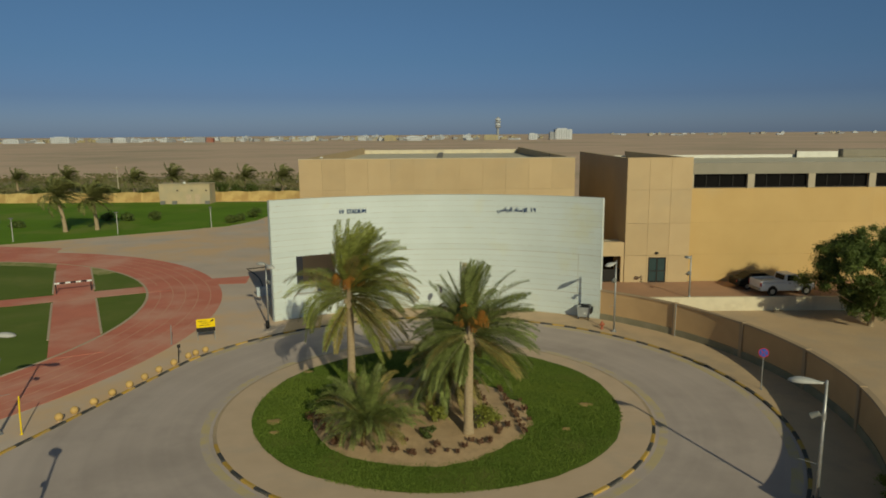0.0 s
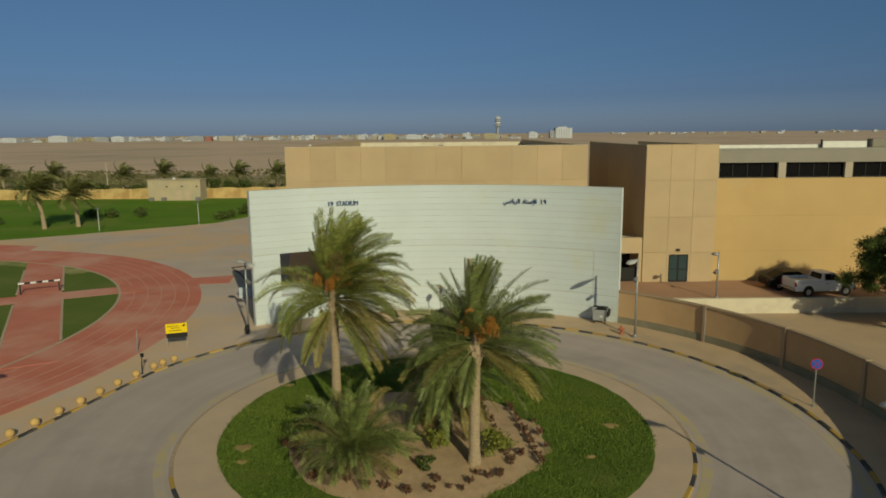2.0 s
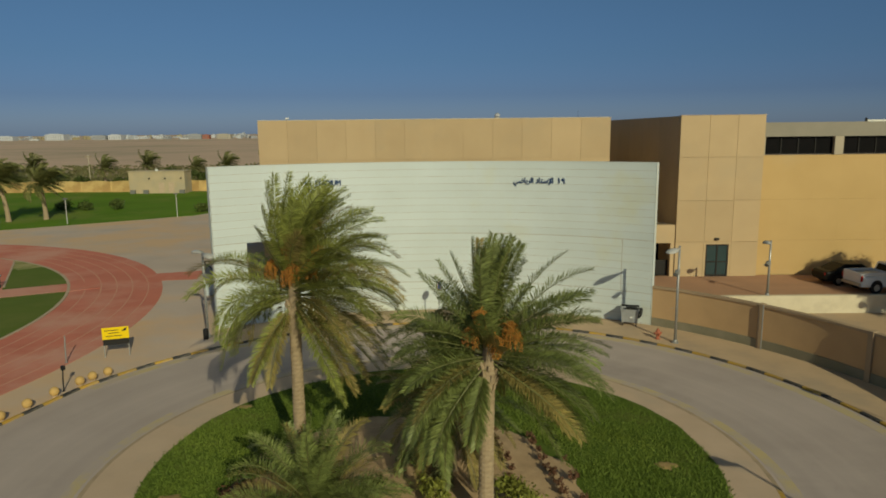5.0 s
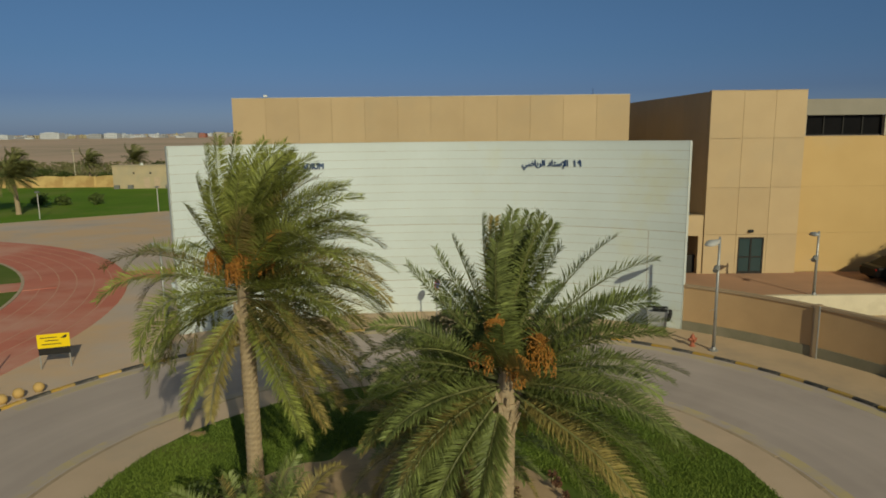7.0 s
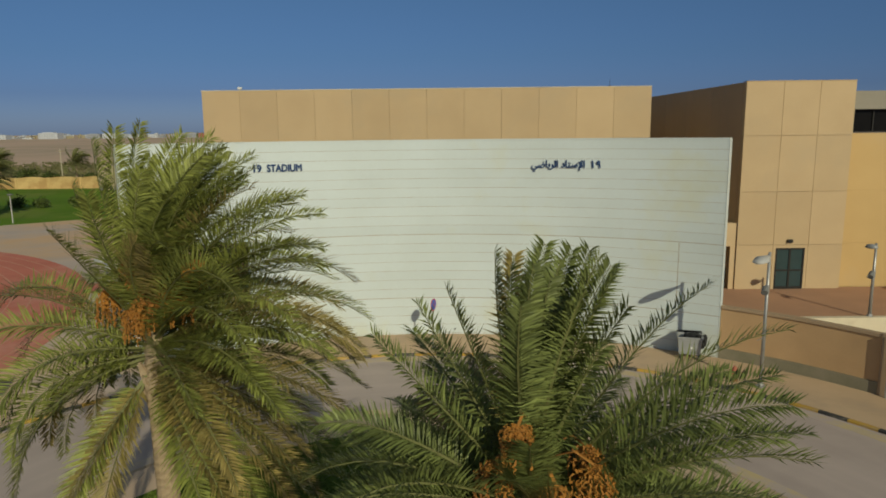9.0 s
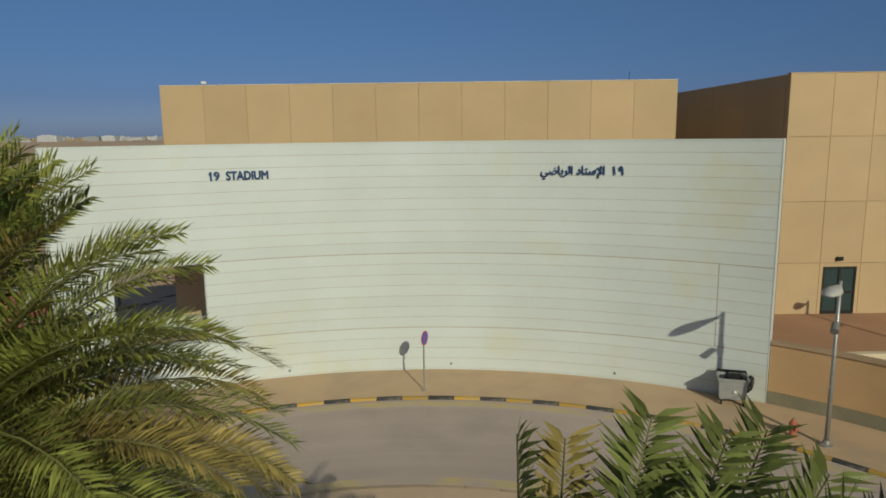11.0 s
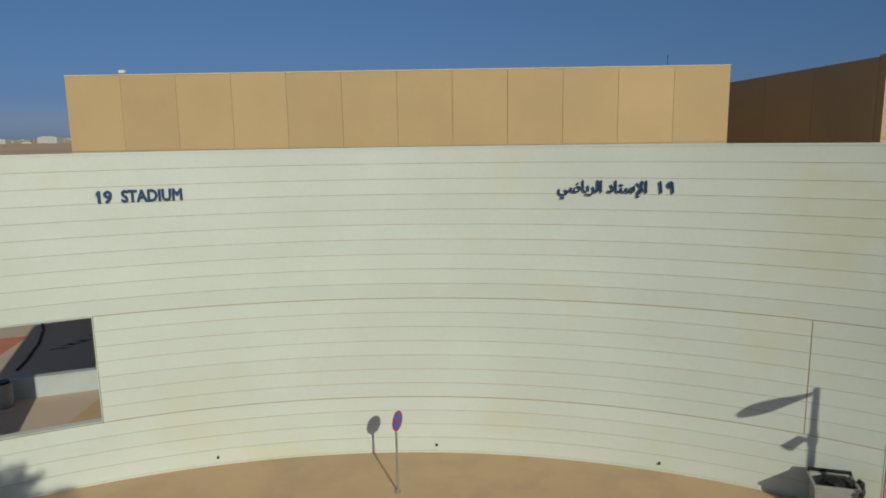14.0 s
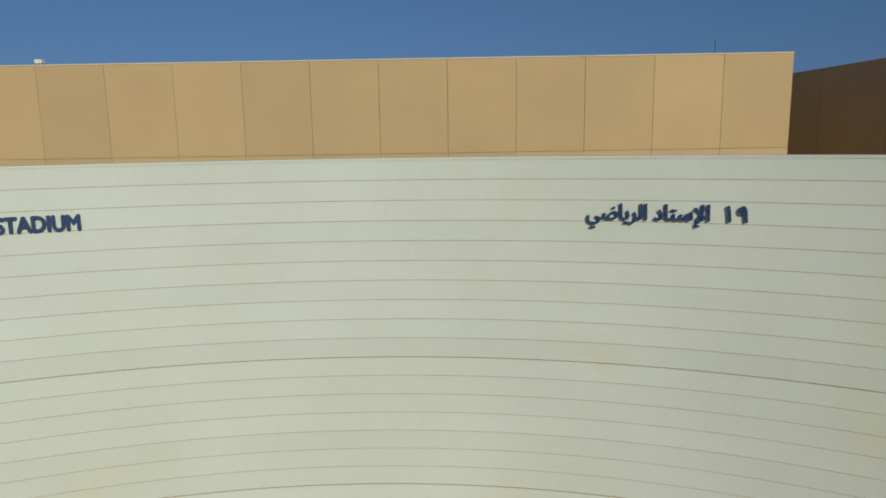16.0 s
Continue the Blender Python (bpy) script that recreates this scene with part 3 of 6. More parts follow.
# reveals of the opening
wall_piece("reveal", WIN_A0 - 0.0, WIN_A0 + 0.06, W_Z0 + 0.03, W_Z1 - 0.03, -0.004, 0.27, M_CLAD)
wall_piece("reveal", WIN_A1 - 0.06, WIN_A1 - 0.0, W_Z0 + 0.03, W_Z1 - 0.03, -0.004, 0.27, M_CLAD)
wall_piece("reveal", WIN_A0, WIN_A1, W_Z0 + 0.007, W_Z0 + 0.03, -0.004, 0.27, M_CLAD)
wall_piece("reveal", WIN_A0, WIN_A1, W_Z1 - 0.03, W_Z1 - 0.007, -0.004, 0.27, M_CLAD)
for a in (-14.5, 3.1, 20.7):
    x, y = polar(WALL_C, WALL_R - 0.03, a)
    pipe = tube([polar(WALL_C, WALL_R - 0.05, a) + (0.32,), polar(WALL_C, WALL_R + 0.02, a) + (0.33,)], 0.035, 10)
    part("weep_pipe", pipe, M_BLACK, wall, "small dark drain outlet")

# ---------------------------------------------------------------- letters
def letters(parent, words, a0, a1, z, height, bold=0.048, flag=0.0):
    """Raised bold letters bent to the wall between two angles; each separate piece is a part."""
    cu = bpy.data.curves.new("letters", "FONT")
    cu.body = words
    cu.extrude = 0.025
    cu.resolution_u = 3
    tmp = new("letters", cu)
    me = bpy.data.meshes.new_from_object(tmp.evaluated_get(bpy.context.evaluated_depsgraph_get()))
    bpy.data.objects.remove(tmp)
    co = np.array([v.co[:] for v in me.vertices])
    polys = [tuple(p.vertices) for p in me.polygons]
    # pieces that overlap from left to right belong together
    owner = list(range(len(co)))

    def root(i):
        while owner[i] != i:
            owner[i] = owner[owner[i]]
            i = owner[i]
        return i
    for p in polys:
        for q in p[1:]:
            owner[root(q)] = root(p[0])
    roots = np.array([root(i) for i in range(len(co))])
    spans = sorted((co[roots == r, 0].min(), co[roots == r, 0].max(), r) for r in set(roots))
    clusters = []
    for lo, hi, r in spans:
        if clusters and lo < clusters[-1][1] - 0.02:
            clusters[-1][1] = max(hi, clusters[-1][1])
            clusters[-1][2].append(r)
        else:
            clusters.append([lo, hi, [r]])
    x0, x1 = co[:, 0].min(), co[:, 0].max()
    k = height / 0.70
    for lo, hi, rs in clusters:
        ids = np.where(np.isin(roots, rs))[0]
        at = {int(j): n for n, j in enumerate(ids)}
        verts, faces = [], []
        for n, (sx, sy) in enumerate(((0, 0), (-bold, 0), (bold, 0), (0, -bold * 0.6), (0, bold * 0.6))):
            a = np.radians(a0 + (a1 - a0) * (co[ids, 0] + sx - x0) / (x1 - x0))
            r = WALL_R - 0.036 - co[ids, 2] - 0.0012 * n
            base = len(verts)
            verts += list(zip(WALL_C[0] + r * np.sin(a), WALL_C[1] + r * np.cos(a), z + (co[ids, 1] + sy) * k))
            faces += [tuple(base + at[q] for q in p) for p in polys if p[0] in at]
        if flag and lo == x0:
            # slanted stroke at the head of the numeral one
            base = len(verts)
            for r in (WALL_R - 0.062, WALL_R - 0.012):
                for da, dz in ((0.06, 1.03), (0.06, 0.74), (-flag, 0.58), (-flag, 0.78)):
                    verts.append(polar(WALL_C, r, a0 + da) + (z + dz * height,))
            faces += [tuple(base + i for i in f) for f in ((0, 1, 2, 3), (7, 6, 5, 4), (0, 4, 5, 1), (1, 5, 6, 2), (2, 6, 7, 3), (3, 7, 4, 0))]
        cloud("letter", verts, faces, M_NAVY, parent)


word_e = thing("sign_lettering", label="navy blue raised English words on the white wall", category="lettering", group="wall lettering")
letters(word_e, "19", -21.26, -20.4, 7.89, 0.31, flag=0.15)
letters(word_e, "STADIUM", -19.72, -15.64, 7.89, 0.31)
word_a = thing("sign_lettering", label="navy blue raised Arabic words on the white wall", category="lettering", group="wall lettering")
letters(word_a, "\uFEF2\uFEBF\uFE8E\uFEF3\uFEAE\uFEDF\uFE8D", 12.7, 15.9, 7.92, 0.31, 0.022)
letters(word_a, "\uFEA9\uFE8E\uFE98\uFEB3\uFEF9\uFE8D", 16.3, 19.1, 7.92, 0.31, 0.022)
letters(word_a, "\u0661 \u0669", 19.95, 20.95, 7.92, 0.31, 0.034)

# ---------------------------------------------------------------- sports hall behind
HX0, HX1, HY0, HY1, HTOP = -12.85, 11.2, 59.95, 105.5, 11.78
hall = thing("sports_hall", label="large flat-roofed tan concrete sports hall with panel joints", category="building")


def panelled(parent, x0, x1, zs, xs, y, thick, mat, gap=0.011):
    """Concrete panels on a front face, with recessed joints."""
    for i in range(len(xs) - 1):
        for j in range(len(zs) - 1):
            part("panel", box(xs[i] + gap / 2, xs[i + 1] - gap / 2, y, y + thick, zs[j] + gap / 2, zs[j + 1] - gap / 2), mat, parent)


part("body", join(box(HX0 + 0.02, HX1 - 0.02, HY0 + 0.05, HY0 + 0.35, 0.0, HTOP - 0.02),
                  box(HX0 + 0.02, HX0 + 0.32, HY0 + 0.35, HY1, 0.0, HTOP - 0.02),
                  box(HX1 - 0.32, HX1 - 0.02, HY0 + 0.35, HY1, 0.0, HTOP - 0.02),
                  box(HX0 + 0.32, HX1 - 0.32, HY1 - 0.3, HY1, 0.0, 11.43)), M_TAN, hall)
part("roof", box(HX0 + 0.33, HX1 - 0.33, HY0 + 0.36, HY1 - 0.31, 10.6, 10.9), M_ROOF, hall, "pale dusty roof screed")
part("back_parapet", box(HX0 + 0.4, HX1 - 0.4, HY1 - 0.42, HY1 - 0.32, 10.9, 11.45), M_CREAM, hall)
part("roof_walkway", box(-1.2, -0.5, HY0 + 1.0, HY1 - 1.0, 10.9, 11.05), M_GREYBAND, hall)
hall_xs = [HX0 + (HX1 - HX0) * i / 12 for i in range(13)]
panelled(hall, HX0, HX1, [0.05, 3.6, 6.35, 9.08, HTOP], hall_xs, HY0, 0.06, M_TAN)
part("coping", box(HX0 - 0.004, HX1 + 0.004, HY0 - 0.003, HY0 + 0.37, HTOP + 0.002, HTOP + 0.035), M_CREAM, hall)

# ---------------------------------------------------------------- tower block and long facade
TX0, TX1, TY, TTOP, TERR = 15.03, 20.45, 57.15, 11.8, 1.3
block = thing("gym_building", label="tan and ochre concrete gym building with high strip windows", category="building")
tower = part("tower_wall", join(box(TX0 + 0.02, TX1 - 0.02, TY + 0.05, TY + 0.35, 0.5, TTOP - 0.02),
                         box(TX0 + 0.02, TX0 + 0.35, TY + 0.35, 78.0, 0.5, TTOP - 0.02),
                         box(TX1 - 0.35, TX1 - 0.02, TY + 0.35, 78.0, 0.5, TTOP - 0.02)), M_TAN, block)
DX0, DX1, DZ1 = 17.05, 18.55, 3.45
txs = [TX0, 16.9, 18.7, TX1]
tzs = [TERR, 3.62, 6.35, 9.15, TTOP]
for i in range(3):
    for j in range(4):
        a, b, z0, z1 = txs[i] + 0.008, txs[i + 1] - 0.008, tzs[j] + 0.008, tzs[j + 1] - 0.008
        if i == 1 and j == 0:
            for x0, x1, zb in ((a, DX0, z0), (DX1, b, z0), (DX0 + 0.003, DX1 - 0.003, DZ1)):
                part("panel", box(x0, x1, TY, TY + 0.06, zb, z1), M_TAN, block)
        else:
            part("panel", box(a, b, TY, TY + 0.06, z0, z1), M_TAN, block)
for y0 in np.arange(TY + 0.4, 76, 4.0):
    part("side_panel", box(TX0, TX0 + 0.05, y0, y0 + 3.97, 4.9, TTOP - 0.03), M_TAN, block)
FX1, FY = 60.0, 57.55
part("facade_wall", join(box(TX1, FX1, FY + 0.05, FY + 0.4, 0.5, 9.22), box(TX1, FX1, FY + 0.26, FY + 0.4, 10.44, 11.0)), M_OCHRE, block)
fxs = [TX1 + 0.25 + 5.04 * i for i in range(9)]
for i in range(8):
    for z0, z1 in ((TERR, 3.62), (3.62, 6.35), (6.35, 9.22)):
        part("panel", box(fxs[i] + 0.001 - (0.25 if i == 0 else 0), fxs[i + 1] - 0.001, FY, FY + 0.06, z0 + 0.003, z1 - 0.003), M_OCHRE, block)
    window = part("window", box(fxs[i], fxs[i] + 4.45, FY + 0.30, FY + 0.34, 9.25, 10.42), M_GLASS, block, "dark strip window")
    for k in range(5):
        x = fxs[i] + 4.45 * k / 4
        part("mullion", box(x - 0.03, x + 0.03, FY + 0.24, FY + 0.298, 9.3, 10.38), M_FRAME, window)
    for z in (9.26, 10.35):
        part("frame_rail", box(fxs[i] + 0.03, fxs[i] + 4.42, FY + 0.22, FY + 0.237, z, z + 0.06), M_FRAME, window)
    part("window_pier", box(fxs[i] + 4.46, fxs[i + 1] - 0.01, FY - 0.03, FY + 0.38, 9.23, 10.4), M_PIER, block)
part("sill_strip", box(TX1 + 0.02, TX1 + 0.24, FY, FY + 0.38, 9.23, 10.4), M_PIER, block)
# sloping grey fascia above the windows
fa = [(TX1 + 0.01, FY - 0.05, 10.41), (TX1 + 0.01, FY + 0.42, 10.41), (TX1 + 0.01, FY + 0.42, 11.32), (TX1 + 0.01, FY + 0.2, 11.32)]
fb = [(FX1, y, z) for _, y, z in fa]
part("fascia", fix(solid(fa + fb, [(0, 1, 2, 3), (4, 5, 6, 7), (0, 1, 5, 4), (1, 2, 6, 5), (2, 3, 7, 6), (3, 0, 4, 7)])), M_GREYBAND, block, "grey sloping roof edge")
part("roof", box(TX0 + 0.36, FX1, FY + 0.45, 78.0, 10.75, 10.95), M_ROOF, block)
part("roof_parapet", box(TX0 + 0.4, 43.6, 77.6, 77.9, 10.96, 11.3), M_PLASTER, block, "white rear parapet")
part("roof_upstand", box(39.05, 43.6, 77.2, 77.55, 10.96, 11.62), M_PLASTER, block, "white raised roof box")
part("roof_unit", box(43.8, 52.0, 76.6, 77.6, 10.96, 11.85, 0.05), M_GREYBAND, block, "long grey roof unit")
part("roof_post", box(38.9, 39.02, 77.2, 77.4, 10.96, 11.8), M_FRAME, block, "short dark roof post")
part("coping", box(TX0 - 0.02, TX1 + 0.02, TY - 0.015, TY + 0.37, TTOP + 0.002, TTOP + 0.03), M_TAN, block)
# glazed door in the tower
door = part("door", box(DX0, DX1, TY + 0.03, TY + 0.045, TERR, DZ1), M_DOORGLASS, block, "closed double glass door in a dark frame")
for a, b, c, d in ((DX0, DX0 + 0.09, TERR, DZ1), (DX1 - 0.09, DX1, TERR, DZ1), (17.75, 17.85, TERR, DZ1 - 0.09), (DX0 + 0.09, DX1 - 0.09, DZ1 - 0.09, DZ1), (DX0 + 0.09, 17.75, TERR, TERR + 0.14), (17.85, DX1 - 0.09, TERR, TERR + 0.14), (DX0 + 0.09, 17.75, 2.25, 2.33), (17.85, DX1 - 0.09, 2.25, 2.33)):
    part("door_frame", box(a, b, TY - 0.005, TY + 0.028, c, d), M_FRAME, door)
part("wall_lamp", box(17.58, 17.86, TY - 0.14, TY - 0.002, 3.74, 3.9, 0.02), M_BLACK, block, "small dark wall lamp above the door")
# low portal between the curved wall and the tower
portal = part("portal_beam", box(11.24, TX0 - 0.01, TY + 0.1, TY + 0.6, 3.55, 4.75), M_TAN, block)
part("portal_pier", box(14.75, TX0 - 0.01, TY + 0.1, TY + 0.6, 0.5, 3.548), M_TAN, block)
# added back sheet, painted near-black for the opening's unlit depth
part("portal_recess", box(11.24, 14.74, TY + 2.6, TY + 2.7, 0.5, 4.6), M_DARK, block)
part("portal_roof", box(11.24, TX0 - 0.01, TY + 0.61, TY + 2.59, 4.4, 4.6), M_ROOF, block)
gate = part("gate", box(13.4, 14.74, TY + 0.5, TY + 0.55, TERR, 2.35), M_FRAME, block, "dark low gate panel")

terrace = part("terrace", box(11.42, 60.0, 51.72, TY + 0.3, -0.1, TERR), M_TERRACE)
tagged(terrace, "raised terrace of red-brown pavers", "terrace", kind="structure")
part("terrace_front", box(13.5, 60.0, 51.42, 51.71, -0.1, TERR + 0.06), M_CREAM, terrace, "cream rendered retaining wall")

# ---------------------------------------------------------------- boundary fence
fence = thing("boundary_fence", label="curved ochre rendered boundary wall with pillars and grey plinth", category="fence", kind="structure")
FR = 20.15
STEP_A = 15.5
pillars = [54.2 + STEP_A * i for i in range(6)]
edges = [37.15] + pillars
for a in pillars:
    x, y = polar(FENCE_C, FR, a)
    pm = part("pillar", box(-0.13, 0.13, -0.17, 0.17, 0.05, 2.36, 0.012), M_FENCEP, fence)
    pm.matrix_basis = pose(x, y, 0, 0, 0, -a)
    if a > 60:
        continue
    x, y = polar(FENCE_C, FR - 0.26, a + 0.55)
    dp = part("downpipe", tube([(0, 0, 0.075), (0, 0, 2.35)], 0.035, 8), M_STEEL, fence)
    dp.matrix_basis = pose(x, y, 0)
for a, b in zip(edges[:-1], edges[1:]):
    pad = 0.4
    a2 = a + (0.02 if a == edges[0] else pad)
    b2 = b - pad
    part("panel", ring(FENCE_C, FR - 0.08, FR + 0.08, a2, b2, 0.52, 2.2, 1.5), M_FENCE, fence)
    part("plinth", ring(FENCE_C, FR - 0.13, FR + 0.13, a2, b2, 0.0, 0.518, 1.5), M_PLINTH, fence)
    part("coping", ring(FENCE_C, FR - 0.14, FR + 0.14, a2, b2, 2.203, 2.32, 1.5), M_FENCEP, fence)

# ---------------------------------------------------------------- palms
def frond_mesh(rng, start, az, elev, length, wind, droop, leaf=0.46, n=120, mat=None, twist=0.0, tilt=(0, 0), half=0.015):
    """One feather leaf: a bent stalk and two rows of narrow pointed leaflets, pushed over by the wind."""
    steps = 16
    d = np.array([math.cos(elev) * math.sin(az), math.cos(elev) * math.cos(az), math.sin(elev)])
    d = d + np.array([tilt[0], tilt[1], 0.0])
    d /= np.linalg.norm(d)
    p = np.array(start, float)
    pts, dirs = [p.copy()], [d.copy()]
    h = length / steps
    for i in range(steps):
        f = (i + 1) / steps
        d = d + h * (np.array([0, 0, -droop]) * (0.1 + 2.1 * f * f) + wind * (0.2 + 1.3 * f))
        d /= np.linalg.norm(d)
        p = p + d * h
        pts.append(p.copy())
        dirs.append(d.copy())
    pts, dirs = np.array(pts), np.array(dirs)
    s = np.linspace(0.1, 0.995, n)
    at = s * steps
    i0 = np.minimum(at.astype(int), steps - 1)
    f = (at - i0)[:, None]
    P = pts[i0] * (1 - f) + pts[i0 + 1] * f
    T = dirs[i0] * (1 - f) + dirs[i0 + 1] * f
    T /= np.linalg.norm(T, axis=1)[:, None]
    # the leaf's upper face looks up and, on steep leaves, inwards to the crown
    up = np.array([0.0, 0.0, 1.0]) - 0.8 * np.array([math.sin(az), math.cos(az), 0]) * max(0.0, math.sin(elev))
    side = np.cross(T, up)
    bad = np.linalg.norm(side, axis=1) < 0.15
    side[bad] += np.array([math.cos(az), -math.sin(az), 0])
    side /= np.linalg.norm(side, axis=1)[:, None]
    N = np.cross(side, T)
    turn = twist * (0.4 + 0.9 * s)[:, None]
    c, q = np.cos(turn), np.sin(turn)
    side, N = side * c + N * q, N * c - side * q
    L = leaf * np.clip(0.35 + 2.6 * s, 0, 1) * np.clip(1.9 * (1.12 - s), 0.3, 1.0) ** 0.7
    fwd = 0.38 + 0.7 * s ** 1.5
    verts, faces = [], []
    for sign in (-1, 1):
        jit = rng.normal(0, 0.075, (n, 3))
        lift = 0.4 + np.where(np.arange(n) % 2 == 0, 0.3, -0.15) + rng.normal(0, 0.12, n)
        D = side * sign + T * fwd[:, None] + N * lift[:, None] + jit + wind * 0.3 + np.array([0, 0, -0.1])
        D /= np.linalg.norm(D, axis=1)[:, None]
        Lr = L * rng.uniform(0.75, 1.12, n)
        W = np.cross(D, N + jit * 1.5)
        W /= np.linalg.norm(W, axis=1)[:, None]
        w = half * rng.uniform(0.8, 1.2, n)[:, None]
        mid = P + D * (Lr * 0.4)[:, None]
        D2 = D + np.array([0, 0, -0.22]) + wind * 0.4
        D2 /= np.linalg.norm(D2, axis=1)[:, None]
        tip = mid + D2 * (Lr * 0.6)[:, None]
        base = len(verts)
        verts.extend(np.stack([P, mid + W * w, mid - W * w, tip], 1).reshape(-1, 3))
        k = base + 4 * np.arange(n)
        faces.extend(np.c_[k, k + 1, k + 2].tolist())
        faces.extend(np.c_[k + 1, k + 3, k + 2].tolist())
    nl = len(faces)
    # stalk: three-sided, tapering
    b0 = len(verts)
    for i in range(0, steps + 1, 2):
        t = dirs[i]
        u = np.cross(t, [0.2, 0.3, 0.93])
        u /= np.linalg.norm(u)
        v = np.cross(t, u)
        r = 0.028 * (1 - 0.85 * i / steps)
        for a in (0.5, 2.6, 4.7):
            verts.append(pts[i] + r * (u * math.cos(a) + v * math.sin(a)))
    for j in range(steps // 2):
        for k in range(3):
            a, b = b0 + j * 3 + k, b0 + j * 3 + (k + 1) % 3
            faces.append((a, b, b + 3, a + 3))
    me = bpy.data.meshes.new("frond")
    me.from_pydata([tuple(v) for v in verts], [], faces)
    me.materials.append(mat)
    me.materials.append(M_RACHIS)
    idx = np.zeros(len(faces), dtype=np.int32)
    idx[nl:] = 1
    me.polygons.foreach_set("material_index", idx)
    return me


def trunk_mesh(h, r0, r1, lean, rows=None, sides=14):
    """A palm trunk with rings of old leaf scars."""
    rows = rows or int(h / 0.075)
    verts, faces = [], []
    for i in range(rows + 1):
        f = i / rows
        r = r0 + (r1 - r0) * f + 0.07 * math.exp(-f * 14) + 0.05 * max(0, f - 0.86) / 0.14
        for k in range(sides):
            a = 2 * math.pi * k / sides
            bump = 0.005 * math.cos(7 * a + math.pi * (i % 2)) + (0.007 if i % 2 else -0.004) + 0.012 * noise.noise((3 * math.cos(a), 3 * math.sin(a), i * 0.4))
            rr = r + bump
            verts.append((lean[0] * f * f + rr * math.cos(a), lean[1] * f * f + rr * math.sin(a), h * f))
    for i in range(rows):
        for k in range(sides):
            faces.append((i * sides + k, i * sides + (k + 1) % sides, (i + 1) * sides + (k + 1) % sides, (i + 1) * sides + k))
    faces.append(tuple(range(sides))[::-1])
    faces.append(tuple(rows * sides + k for k in range(sides)))
    return solid(verts, faces)


def date_bunch(rng, start, az, reach=0.34, size=1.0):
    """A stalk that arches out of the crown and ends in many hanging strands, thick with dates, all from one head."""
    start = np.array(start)
    out = np.array([math.sin(az), math.cos(az), 0.0])
    elbow = start + out * reach * 0.6 + np.array([0, 0, 0.18])
    head = start + out * reach + np.array([0, 0, 0.08])
    ringc = np.array([(math.cos(k * 1.57 + 0.4), math.sin(k * 1.57 + 0.4), 0) for k in range(4)])
    verts, faces = [], []
    for c in (start, elbow, head):
        verts.extend(c + 0.022 * ringc)
    for i in range(2):
        for k in range(4):
            faces.append((i * 4 + k, i * 4 + (k + 1) % 4, i * 4 + 4 + (k + 1) % 4, i * 4 + 4 + k))
    beads = 9
    for s in range(42):
        a = rng.uniform(0, 2 * math.pi)
        spread = 0.23 * math.sqrt(rng.uniform(0.0, 1.0)) * size
        q = np.array([math.cos(a), math.sin(a), 0]) * spread
        drop = rng.uniform(0.2, 0.6) * size
        last = [8, 9, 10, 11]
        for j in range(2 * beads):
            f = (j + 1) / (2 * beads)
            c = head + q * math.sin(min(1.0, 1.6 * f) * 1.57) + np.array([0, 0, 0.05 * math.sin(f * 3.1) - f * drop]) + rng.normal(0, 0.016, 3)
            r = rng.uniform(0.011, 0.02) if j % 2 else 0.004
            k0 = len(verts)
            verts.extend(c + r * ringc)
            now = [k0, k0 + 1, k0 + 2, k0 + 3]
            for k in range(4):
                faces.append((last[k], last[(k + 1) % 4], now[(k + 1) % 4], now[k]))
            last = now
        faces.append(tuple(last))
    me = bpy.data.meshes.new("date_bunch")
    me.from_pydata([tuple(v) for v in verts], [], faces)
    me.materials.append(M_DATE)
    return me


